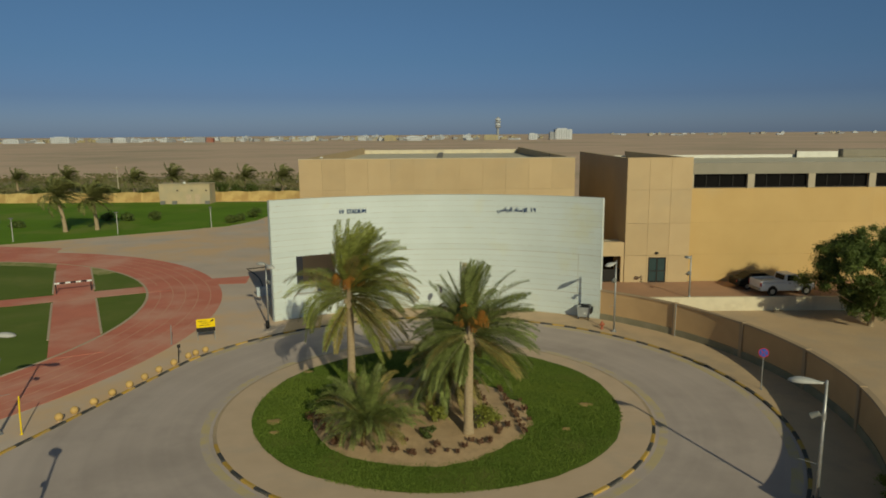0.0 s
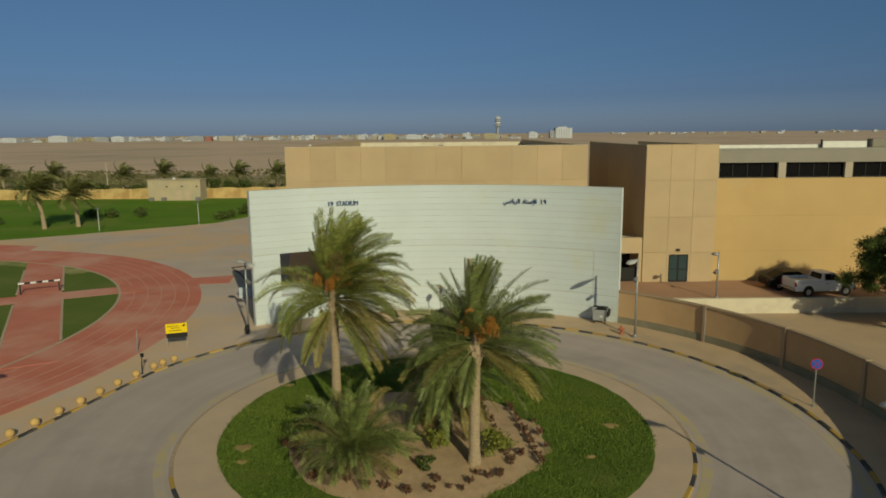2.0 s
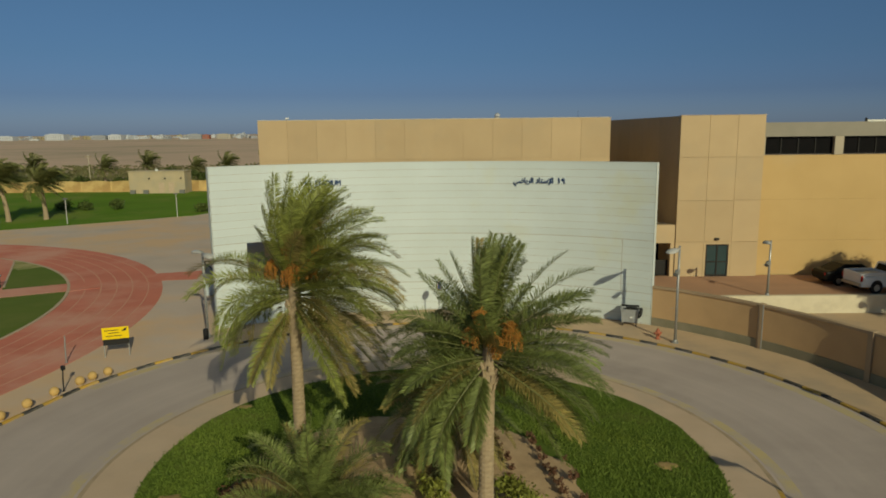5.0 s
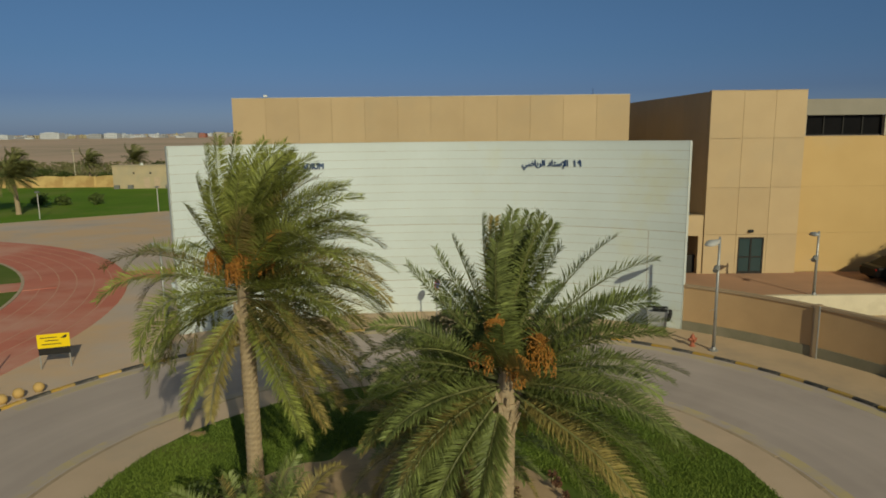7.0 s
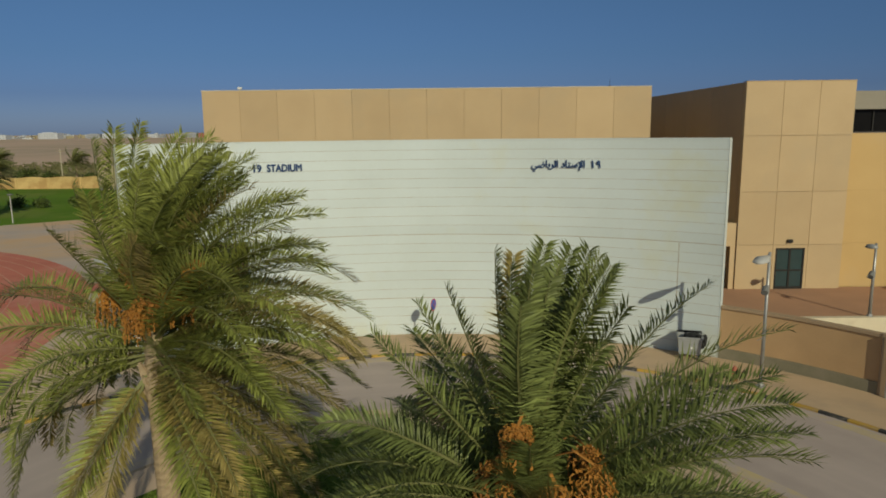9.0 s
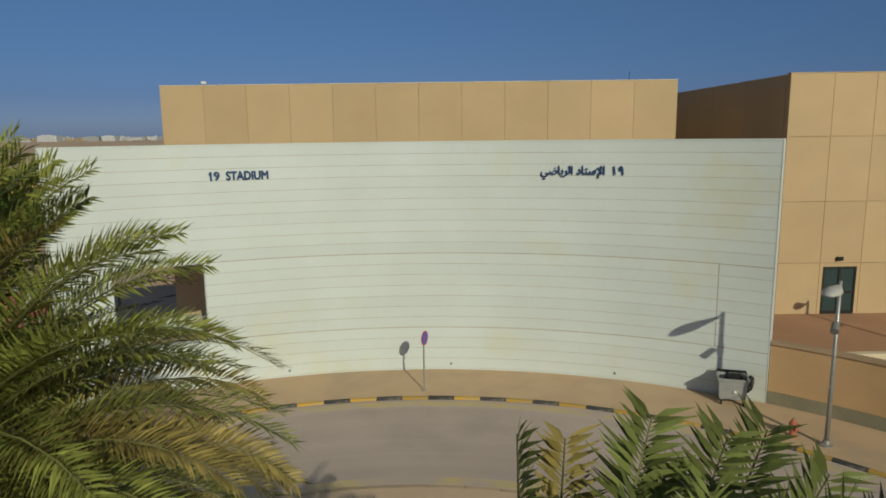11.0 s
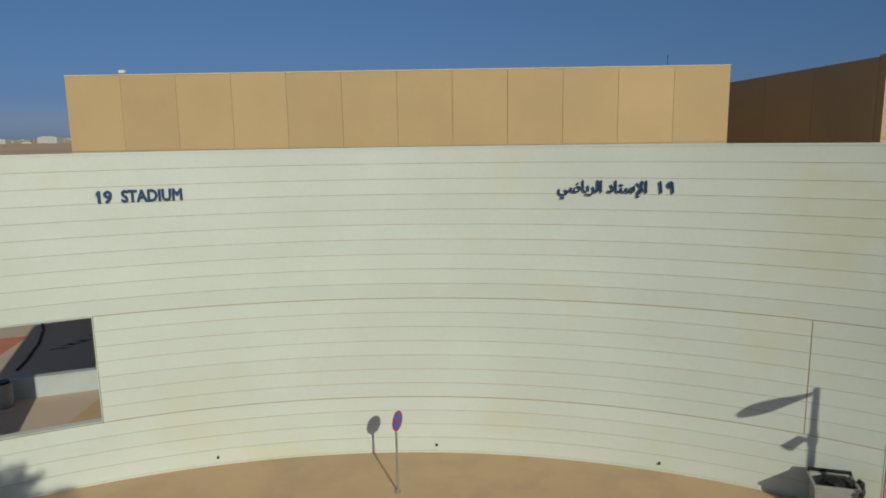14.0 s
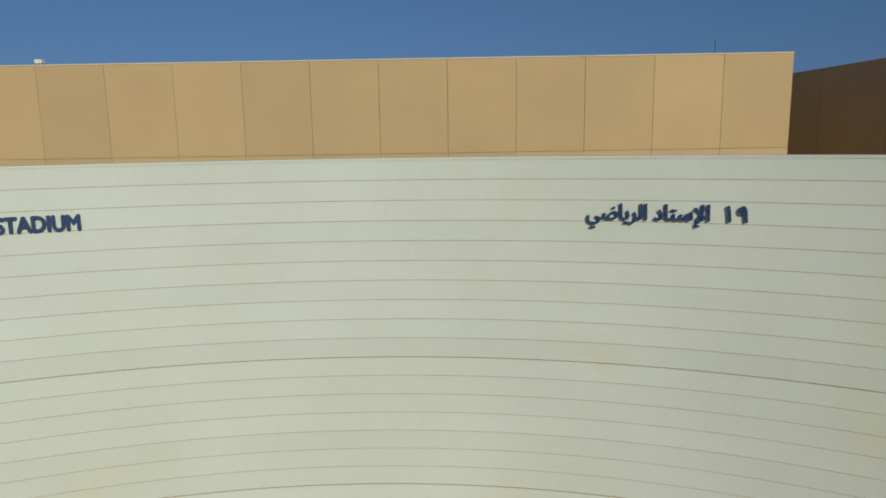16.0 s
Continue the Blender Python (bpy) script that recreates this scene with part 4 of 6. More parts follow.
def palm(at, height, r, lean, whorls, wind, seed, label, leaf=0.48, n=115, half=0.0135, bunches=(), old=0.2, mats=(None, None), stub=True, head=0.9, twist=0.35):
    """A date palm: trunk, leaf stubs, whorls of fronds and hanging date bunches.
    A whorl: count, azimuths from and to, elevations from and to, length, droop, share of the wind."""
    rng = np.random.default_rng(seed)
    ob = thing("date_palm", at, 0, label, "palm tree", "island palms")
    crown = (lean[0], lean[1], height)
    if height > 0.6:
        part("trunk", trunk_mesh(height, r, r * 0.88, lean), M_TRUNK, ob, "ringed brown trunk")
    if stub:
        part("crown_core", tube([(*lean, height - 0.05), (*lean, height + 0.5 * head), (*lean, height + 0.95 * head)], [r * 0.95, r * 0.75, 0.07], 10), M_TRUNK, ob)
    golden = math.pi * (3 - math.sqrt(5))
    for count, a0, a1, e0, e1, length, droop, sway in whorls:
        for i in range(count):
            f = (i + 0.5) / count
            g = (i * 0.618 + 0.31) % 1.0
            az = radians(a0 + (a1 - a0) * f + rng.normal(0, 4))
            deg = e0 + (e1 - e0) * g + rng.normal(0, 3)
            elev = radians(deg)
            rise = min(max((deg + 45) / 130, 0.0), 1.0)
            start = (crown[0] + 0.15 * math.sin(az) * (1.2 - rise), crown[1] + 0.15 * math.cos(az) * (1.2 - rise), crown[2] + 0.02 + head * rise * 0.9)
            m = mats[1] if rng.random() < old * (2.2 - 2.1 * rise) else mats[0]
            me = frond_mesh(rng, start, az, elev, length * rng.uniform(0.9, 1.06), wind * sway * rng.uniform(0.8, 1.2), droop * rng.uniform(0.8, 1.25), leaf * rng.uniform(0.9, 1.1), n, m, rng.normal(0, twist), (0, 0), half)
            shared("frond", me, ob, Matrix.Identity(4))
    for az, z, reach in bunches:
        me = date_bunch(rng, (crown[0] + 0.14 * math.sin(radians(az)), crown[1] + 0.14 * math.cos(radians(az)), crown[2] + z), radians(az), reach, rng.uniform(0.85, 1.1))
        tagged(shared("fruit_cluster", me, ob, Matrix.Identity(4)), "ripe orange hanging fruit cluster")
    if stub:
        for i in range(22):
            a = i * golden
            z = crown[2] - 0.6 + 0.7 * i / 22
            fr = z / height
            b = np.array([lean[0] * fr * fr + r * 0.8 * math.sin(a), lean[1] * fr * fr + r * 0.8 * math.cos(a), z])
            o = np.array([math.sin(a), math.cos(a), 0])
            part("leaf_stub", tube([b, b + o * 0.07 + np.array([0, 0, 0.12]), b + o * 0.1 + np.array([0, 0, 0.22])], [0.06, 0.05, 0.03], 5), M_TRUNK, ob)
    return ob


WIND = np.array([0.30, 0.05, 0.02])
palm((-4.9, 33.9, 0.3), 5.3, 0.205, (0.05, -0.2), (
    (20, -60, 170, 62, 86, 3.15, 0.16, 0.8),       # upright tuft, leaning with the wind
    (9, 25, 160, 44, 64, 3.45, 0.28, 0.5),
    (28, 20, 165, 2, 46, 3.65, 0.42, 0.35),         # leeward fan
    (22, 15, 155, -46, 2, 3.5, 0.3, 0.35),          # leeward skirt
    (3, 255, 300, 58, 80, 3.2, 0.0, 0.4),          # windward spears
    (5, 248, 320, 18, 36, 3.6, 0.5, 0.05),
    (12, 218, 335, -16, 12, 3.0, 0.9, 0.25),         # windward skirt
    (9, -40, 30, 0, 60, 3.1, 0.3, 0.4),
    (5, 165, 235, 48, 70, 2.8, 0.2, 0.5),
    (3, 205, 228, -58, -40, 2.6, 0.1, 0.3)), WIND, 11,
     "tall date palm bent by the wind, orange date bunches, ringed trunk", mats=(M_FROND, M_FRONDY), old=0.26, leaf=0.52, head=1.1, half=0.014, n=125,
     bunches=((255, 1.45, 0.5), (150, 1.85, 0.5), (105, 1.9, 0.75), (185, 1.2, 0.4), (160, 1.45, 0.45), (120, 1.5, 0.55), (172, 2.05, 0.45)))
palm((1.0, 29.85, 0.35), 4.5, 0.21, (0.05, 0.0), (
    (18, 0, 340, 72, 88, 2.57, 0.08, 0.4),
    (3, 258, 296, 46, 68, 2.65, 0.0, 0.0),           # three stiff leaves on one side
    (8, 66, 120, 26, 58, 3.15, 0.2, 0.2),
    (19, 45, 135, -30, 24, 3.2, 0.34, 0.2),
    (23, 226, 322, -24, 36, 2.75, 0.42, 0.1),
    (12, -100, 60, -42, -12, 2.2, 0.4, 0.1),        # hanging skirt
    (4, 60, 130, -42, -26, 2.8, 0.35, 0.2),
    (7, 224, 268, -42, -14, 2.9, 0.5, 0.1),
    (12, -45, 45, 5, 42, 2.9, 0.25, 0.2),
    (3, 165, 215, 28, 52, 1.5, 0.3, 0.1),
    (2, 200, 222, -72, -60, 1.9, 0.1, 0.1)), WIND, 29,
     "date palm with grey-green fronds and orange date bunches", mats=(M_FRONDG, M_FRONDY), old=0.14, leaf=0.46, head=0.95, half=0.0135, n=118,
     bunches=((208, 1.6, 0.34), (125, 1.15, 0.6), (160, 0.95, 0.4), (238, 1.15, 0.4), (105, 1.25, 0.45)))
palm((0.05, 32.9, 0.35), 2.3, 0.2, (-0.1, 0.1), (
    (10, 0, 330, 60, 86, 2.3, 0.15, 0.2),
    (20, 0, 338, 0, 50, 2.6, 0.35, 0.2),
    (30, 0, 344, -60, -5, 2.6, 0.4, 0.1)), WIND, 37,
     "shorter shaded date palm with drooping fronds", mats=(M_FRONDD, M_FRONDY), old=0.35, bunches=((180, 0.4, 0.34), (140, 0.4, 0.34)), head=0.5)
palm((-3.6, 29.7, 0.3), 0.35, 0.2, (0.0, 0.0), (
    (13, 0, 340, 62, 86, 2.5, 0.35, 0.3),
    (18, 0, 346, 36, 60, 2.8, 0.6, 0.2),
    (9, 100, 250, 26, 48, 2.6, 0.7, 0.1),
    (14, 8, 350, 12, 32, 2.7, 0.35, 0.2),
    (6, 130, 235, 4, 22, 2.3, 0.25, 0.1)), WIND, 41,
     "young bushy date palm without a trunk", mats=(M_FRONDD, M_FRONDY), old=0.16, stub=False, leaf=0.48, head=0.5, half=0.0125, n=98, twist=0.5)

# ---------------------------------------------------------------- street furniture
def ball_mesh():
    bm = bmesh.new()
    bmesh.ops.create_uvsphere(bm, u_segments=20, v_segments=12, radius=0.2)
    bmesh.ops.translate(bm, vec=(0, 0, 0.21), verts=bm.verts)
    return bm


def ball_bollard(x, y):
    ob = thing("ball_bollard", (x, y, 0.08), random.uniform(0, 360), "yellow painted concrete ball bollard on the kerb side", "bollard", "balls along the kerb")
    part("ball", ball_mesh(), M_BALL, ob, smooth=True)
    part("foot", lathe([(0.14, 0), (0.14, 0.03), (0.1, 0.05)], 14), M_KPLAIN, ob)
    return ob


first_ball = ball_bollard(-19.18, 32.03)
for x, y in ((-18.86, 32.85), (-18.45, 33.98), (-18.1, 35.25), (-17.72, 36.45), (-17.4, 37.65), (-17.08, 38.87), (-16.7, 40.15), (-16.28, 41.4), (-16.03, 42.0), (-15.62, 42.6)):
    copy_thing(first_ball, pose(x, y, 0.08, 0, 0, random.uniform(0, 360)))


def lamp_head(length=1.15):
    """A shallow leaf-shaped street light head along +x."""
    verts, faces = [], []
    n = 10
    for i in range(n + 1):
        f = i / n
        w = 0.27 * math.sin(math.pi * (0.04 + 0.9 * f ** 1.6)) ** 0.6
        hgt = 0.17 * math.sin(math.pi * (0.06 + 0.88 * f ** 1.5)) ** 0.7
        x = 0.1 + f * length
        for a in range(8):
            t = 2 * math.pi * a / 8
            z = math.sin(t)
            verts.append((x, w * math.cos(t), 0.06 * f + (hgt * z if z > 0 else hgt * 0.35 * z)))
    for i in range(n):
        for k in range(8):
            faces.append((i * 8 + k, i * 8 + (k + 1) % 8, (i + 1) * 8 + (k + 1) % 8, (i + 1) * 8 + k))
    faces += [tuple(range(8))[::-1], tuple(n * 8 + k for k in range(8))]
    return solid(verts, faces)


def street_lamp(x, y, z, h, turn, twin=False, label="grey steel street lamp with a pale leaf-shaped head", arm=True, small=False):
    ob = thing("street_lamp", (x, y, z), turn, label, "street lamp", "street lamps")
    part("base_plate", lathe([(0.2, 0), (0.2, 0.04), (0.12, 0.07), (0.1, 0.18)], 14), M_STEEL, ob)
    part("pole", tube([(0, 0, 0.05), (0, 0, h * 0.5), (0, 0, h)], [0.075, 0.062, 0.05], 12), M_STEEL, ob, smooth=True)
    for s in ((0, 180) if twin else (0,)):
        hd = part("head", lamp_head(0.5 if small else 1.15), M_BINGREY if small else M_LAMPHEAD, ob, "leaf-shaped lamp head", smooth=True)
        hd.matrix_basis = pose(0, 0, h - 0.12, 0, 8, s)
        part("bracket", tube([(-0.05, 0, 0.02), (0.25, 0, 0.05)], 0.03, 8), M_STEEL, hd)
    if arm:
        drum = part("flood_lamp", tube([(0.08, 0, h - 1.35), (0.18, 0, h - 1.28), (0.42, 0.05, h - 1.42)], [0.05, 0.1, 0.12], 12), M_FLOOD, ob, "small grey floodlight")
        part("collar", tube([(0, 0, h - 1.5), (0, 0, h - 1.2)], 0.075, 12), M_STEEL, ob)
        part("rod", tube([(0, 0, 1.9), (0.7, 0, 1.95)], 0.012, 6), M_STEEL, ob)
    return ob


def toward(x, y, tx=HUB[0], ty=HUB[1]):
    return math.degrees(math.atan2(ty - y, tx - x))


street_lamp(11.76, 46.8, 0.075, 5.08, toward(11.76, 46.8))
corner_lamp = street_lamp(13.56, 23.5, 0.075, 5.12, toward(13.56, 23.5))
part("base_box", box(-0.16, 0.16, -0.14, 0.14, 0.0, 0.62, 0.02), M_BLACK, corner_lamp, "black cable box round the pole's foot")
street_lamp(18.68, 51.67, 1.3, 3.3, 215, label="grey steel street lamp on the terrace", small=True)
street_lamp(-13.05, 48.5, 0.075, 4.75, toward(-13.05, 48.5), True, "grey twin-headed street lamp beside the curved wall")
street_lamp(-21.2, 30.5, 0.08, 5.0, toward(-21.2, 30.5), True, "grey twin-headed street lamp beside the track")
street_lamp(-13.3, 18.4, 0.0, 5.0, 120, label="grey steel street lamp near the entry road")


def no_stopping(x, y, z, turn, h):
    """A round no-stopping sign; it faces -y before the turn."""
    ob = thing("no_stopping_sign", (x, y, z), turn, "round blue no-stopping sign with red rim on grey pole", "traffic sign", "no-stopping signs")
    part("pole", tube([(0, 0, 0), (0, 0, h)], 0.032, 10), M_STEEL, ob)
    part("foot", lathe([(0.09, 0), (0.09, 0.03), (0.05, 0.05)], 12), M_STEEL, ob)
    plate = part("plate", tube([(0, -0.036, h - 0.22), (0, -0.05, h - 0.22)], 0.27, 28), M_SIGNRED, ob, "red rim")
    part("field", tube([(0, -0.05, h - 0.22), (0, -0.056, h - 0.22)], 0.225, 28), M_SIGNBLUE, plate, "blue field")
    for s in (45, -45):
        bar = part("cross_bar", box(-0.215, 0.215, -0.0605, -0.0565, -0.014, 0.014), M_SIGNRED, plate)
        bar.matrix_basis = pose(0, 0.0015 * (s > 0), h - 0.22, 0, s, 0)
    return ob


no_stopping(-0.5, 51.62, 0.075, 65, 2.24)
no_stopping(17.1, 35.75, 0.075, -20, 2.3)

# yellow direction board
board = thing("direction_board", (-16.5, 45.35, 0.08), 19, "yellow direction board with dark lines of writing on two legs", "sign", "")
part("panel", box(-0.68, 0.68, -0.03, 0.0, 0.95, 1.58, 0.008), M_SIGNYEL, board, "bright yellow panel")
part("lower_panel", box(-0.66, 0.66, -0.02, 0.0, 0.64, 0.94), M_FRAME, board, "dark lower panel")
for x in (-0.62, 0.62):
    part("leg", box(x - 0.025, x + 0.025, 0.001, 0.05, 0.0, 1.56), M_STEEL, board)
for x0, x1, z in ((-0.55, 0.15, 1.42), (-0.35, 0.2, 1.28), (-0.5, 0.3, 1.12)):
    part("writing_bar", box(x0, x1, -0.036, -0.0305, z - 0.018, z + 0.018), M_BLACK, board)
part("arrow", solid([(0.3, -0.034, 1.36), (0.5, -0.034, 1.5), (0.6, -0.034, 1.5), (0.52, -0.034, 1.36)], [(0, 1, 2, 3)]), M_BLACK, board)
board.scale = (0.9, 0.9, 0.95)

# posts beside the kerb
def post(x, y, h, mat, label, r=0.035):
    ob = thing("marker_post", (x, y, 0.08), 0, label, "post")
    part("shaft", tube([(0, 0, 0), (0.02, 0, h * 0.6), (0.05, 0.02, h)], [r, r, r * 0.9], 8), mat, ob)
    part("foot", lathe([(r * 2.2, 0), (r * 2.2, 0.02), (r * 1.2, 0.05)], 10), mat, ob)
    return ob


post(-20.1, 30.5, 1.9, M_SIGNYEL, "thin yellow painted steel post")
post(-18.55, 44.4, 1.35, M_STEEL, "leaning grey steel post")
dark = post(-16.62, 40.7, 1.05, M_BLACK, "dark post with a small box head", 0.03)
part("head", box(-0.02, 0.14, -0.06, 0.08, 0.95, 1.15, 0.02), M_BLACK, dark)

# litter bins
def litter_bin(x, y, z, r, h, label, mat=None):
    ob = thing("litter_bin", (x, y, z), 0, label, "litter bin")
    part("body", lathe([(r * 0.85, 0), (r, h * 0.15), (r, h * 0.85), (r * 1.05, h * 0.86), (r * 1.05, h * 0.92)], 18), mat or M_BINGREY, ob)
    part("rim", lathe([(r * 0.8, h * 0.921), (r * 0.75, h)], 18), M_BLACK, ob, "dark opening rim")
    return ob


litter_bin(-13.0, 48.05, 0.075, 0.14, 0.6, "small dark litter bin beside a lamp post", M_BLACK)
litter_bin(-15.05, 57.75, 0.08, 0.31, 0.98, "round grey litter bin in the shaded yard")

# low white wall behind the opening
low = thing("low_wall", label="low pale blue-white rendered wall behind the opening", category="wall")
lw = slab([(-16.5, 57.91), (-11.3, 59.87), (-11.36, 60.1), (-16.6, 58.13)], 0.05, 0.82)
part("body", lw, M_BLUEWALL, low)
part("cap", slab([(-16.55, 57.86), (-11.28, 59.84), (-11.4, 60.16), (-16.65, 58.18)], 0.822, 0.87), M_BLUEWALL, low)

# hydrant
hy = thing("fire_hydrant", (11.06, 47.45, 0.075), 20, "faded red fire hydrant on the sidewalk", "hydrant")
part("barrel", lathe([(0.17, 0), (0.17, 0.05), (0.11, 0.07), (0.11, 0.42), (0.15, 0.44), (0.15, 0.5), (0.12, 0.58), (0.06, 0.66), (0.04, 0.72)], 16), M_HYDRANT, hy)
for s in (1, -1):
    part("outlet", tube([(0.08 * s, 0, 0.4), (0.2 * s, 0, 0.4), (0.21 * s, 0, 0.4), (0.26 * s, 0, 0.4)], [0.06, 0.06, 0.08, 0.08], 12), M_HYDRANT, hy)
part("front_outlet", tube([(0, -0.08, 0.34), (0, -0.2, 0.34)], 0.075, 12), M_HYDRANT, hy)
hy.scale = (0.8, 0.8, 0.82)

# rubbish container
cont = thing("rubbish_container", (10.3, 50.2, 0.075), -16, "grey wheeled rubbish container, lid open, black bag hanging out", "container")
hw, hd0 = 0.48, 0.36
prof = [(-hw + 0.06, -hd0 + 0.06, 0.22), (hw - 0.06, -hd0 + 0.06, 0.22), (hw - 0.06, hd0 - 0.06, 0.22), (-hw + 0.06, hd0 - 0.06, 0.22),
        (-hw, -hd0, 1.02), (hw, -hd0, 1.02), (hw, hd0, 1.02), (-hw, hd0, 1.02),
        (-hw + 0.03, -hd0 + 0.03, 1.02), (hw - 0.03, -hd0 + 0.03, 1.02), (hw - 0.03, hd0 - 0.03, 1.02), (-hw + 0.03, hd0 - 0.03, 1.02),
        (-hw + 0.08, -hd0 + 0.08, 0.75), (hw - 0.08, -hd0 + 0.08, 0.75), (hw - 0.08, hd0 - 0.08, 0.75), (-hw + 0.08, hd0 - 0.08, 0.75)]
body_faces = [(3, 2, 1, 0)] + [(i, (i + 1) % 4, 4 + (i + 1) % 4, 4 + i) for i in range(4)] + [(4 + i, 4 + (i + 1) % 4, 8 + (i + 1) % 4, 8 + i) for i in range(4)] + [(8 + i, 8 + (i + 1) % 4, 12 + (i + 1) % 4, 12 + i) for i in range(4)] + [(12, 13, 14, 15)]
part("tub", solid(prof, body_faces), M_BINGREY, cont)
for y0 in (-hd0 - 0.04, hd0):
    part("rim_bar", box(-hw - 0.03, hw + 0.03, y0, y0 + 0.04, 0.96, 1.03), M_BINGREY, cont)
for x0 in (-hw - 0.04, hw):
    part("rim_bar", box(x0, x0 + 0.04, -hd0 + 0.002, hd0 - 0.002, 0.96, 1.03), M_BINGREY, cont)
part("rib", box(-hw + 0.06, hw - 0.06, -hd0 - 0.008, -hd0 + 0.03, 0.8, 0.83), M_BINGREY, cont)
part("label_plate", box(0.02, 0.16, -hd0 - 0.02, -hd0 - 0.013, 0.5, 0.6), M_WHITEP, cont, "small white sticker")
lid = part("lid", join(tube([(-hw, hd0, 1.03), (-hw, hd0 + 0.02, 1.1), (hw, hd0 + 0.02, 1.1), (hw, hd0, 1.03)], 0.035, 8)), M_BLACK, cont, "black open lid frame")
part("lid_sheet", solid([(-hw + 0.03, hd0 + 0.05, 1.09), (hw - 0.03, hd0 + 0.05, 1.09), (hw - 0.05, hd0 + 0.12, 0.6), (-hw + 0.05, hd0 + 0.12, 0.6), (-hw + 0.03, hd0 + 0.07, 1.09), (hw - 0.03, hd0 + 0.07, 1.09), (hw - 0.05, hd0 + 0.14, 0.6), (-hw + 0.05, hd0 + 0.14, 0.6)],
     [(0, 1, 2, 3), (7, 6, 5, 4), (0, 4, 5, 1), (1, 5, 6, 2), (2, 6, 7, 3), (3, 7, 4, 0)]), M_BLACK, lid)
bag = bmesh.new()
bmesh.ops.create_icosphere(bag, subdivisions=3, radius=1)
for v in bag.verts:
    k = 1 + 0.22 * noise.noise(v.co * 2.3) + 0.1 * noise.noise(v.co * 6)
    v.co = Vector((v.co.x * 0.36 * k + 0.12, v.co.y * 0.26 * k, 0.98 + v.co.z * 0.16 * k))
part("bag", bag, M_BLACK, cont, "crumpled black rubbish bag")
flap = bmesh.new()
bmesh.ops.create_icosphere(flap, subdivisions=3, radius=1)
for v in flap.verts:
    k = 1 + 0.35 * noise.noise(v.co * 2.1 + Vector((3, 1, 2))) + 0.12 * noise.noise(v.co * 7)
    v.co = Vector((hw + 0.08 + v.co.x * 0.13 * k + 0.04 * v.co.z, v.co.y * 0.22 * k, 0.76 + v.co.z * 0.33 * k))
part("bag_flap", flap, M_BLACK, cont)
for x in (-0.36, 0.36):
    for y in (-0.26, 0.26):
        w = part("wheel", tube([(x - 0.025, y, 0.1), (x + 0.025, y, 0.1)], 0.1, 14), M_TYRE, cont)
        part("fork", box(x - 0.04, x + 0.04, y - 0.03, y + 0.03, 0.17, 0.24), M_STEEL, w)

cont.scale = (1, 1, 0.93)

# dark low strip on the ground behind the opening
edging = thing("garden_edging", label="dark low strip curving over the paved yard", category="edging")
part("strip", tube([(-18.3, 71.6, 0.1), (-20.9, 70.1, 0.1), (-20.3, 69.0, 0.1), (-19.4, 67.6, 0.1), (-18.3, 65.3, 0.1), (-17.4, 62.9, 0.1), (-17.0, 61.6, 0.1)], 0.07, 6), M_FRAME, edging)

# flat dark streaks laid on the yard's paving
rng_s = random.Random(31)
for i in range(9):
    x, y = -17.3 + 0.16 * i, 64.4 + 0.5 * i * rng_s.uniform(0.7, 1.1)
    pts = [(x + 0.19 * j, y + 0.09 * j + rng_s.uniform(-0.1, 0.1)) for j in range(6)]
    wid = [0.02, 0.09, 0.06, 0.1, 0.05, 0.01]
    streak = solid([(px, py + w, 0.0855) for (px, py), w in zip(pts, wid)] + [(px, py - w, 0.0855) for (px, py), w in zip(pts, wid)], [(j, j + 6, j + 7, j + 1) for j in range(5)])
    part("dark_streak", streak, M_FRAME, yard, "flat dark streak")

# steeplechase barrier on the track
bar_a, bar_b = Vector((-35.1, 59.65)), Vector((-32.5, 61.15))
turn_b = math.degrees(math.atan2(bar_b.y - bar_a.y, bar_b.x - bar_a.x))
mid_b = (bar_a + bar_b) / 2
barrier = thing("track_barrier", (mid_b.x, mid_b.y, 0.105), turn_b, "black and white striped steeplechase barrier on the red track", "barrier")
beam = part("beam", box(-1.55, 1.55, -0.06, 0.06, 0.78, 0.91, 0.01), M_BLACK, barrier)
for i in range(4):
    x = -1.5 + i * 0.86
    part("stripe", box(x, x + 0.42, -0.063, 0.063, 0.777, 0.914), M_WHITEP, beam, "white stripe")
for x in (-1.4, 1.4):
    part("leg", box(x - 0.05, x + 0.05, -0.05, 0.05, 0.0, 0.778), M_BLACK, barrier)
    part("foot", box(x - 0.06, x + 0.06, -0.4, 0.4, 0.0, 0.06), M_BLACK, barrier)
mat_long = thing("landing_mat", (-41.5, 47.0, 0.1), 20, "small pale landing mat on the infield grass", "mat")
part("pad", box(-0.9, 0.9, -0.35, 0.35, 0.0, 0.3, 0.06), M_EDGE, mat_long)

# roof fittings
cctv = thing("security_camera", (-10.9, 60.3, HTOP + 0.03), 0, "small white security camera on the hall parapet", "camera")
part("stand", tube([(0, 0, 0), (0, 0, 0.1)], 0.02, 8), M_STEEL, cctv)
part("housing", box(-0.08, 0.14, -0.14, 0.06, 0.06, 0.18, 0.02), M_WHITEP, cctv)
part("arm", tube([(0, 0, 0.04), (-0.12, 0, 0.14)], 0.015, 6), M_STEEL, cctv)
ant = thing("antenna", (9.0, 60.2, HTOP + 0.03), 0, "thin dark antenna rod on the hall parapet", "antenna")
part("rod", tube([(0, 0, 0), (0, 0, 0.4)], 0.01, 6), M_BLACK, ant)
part("base", lathe([(0.05, 0), (0.04, 0.04)], 8), M_BLACK, ant)

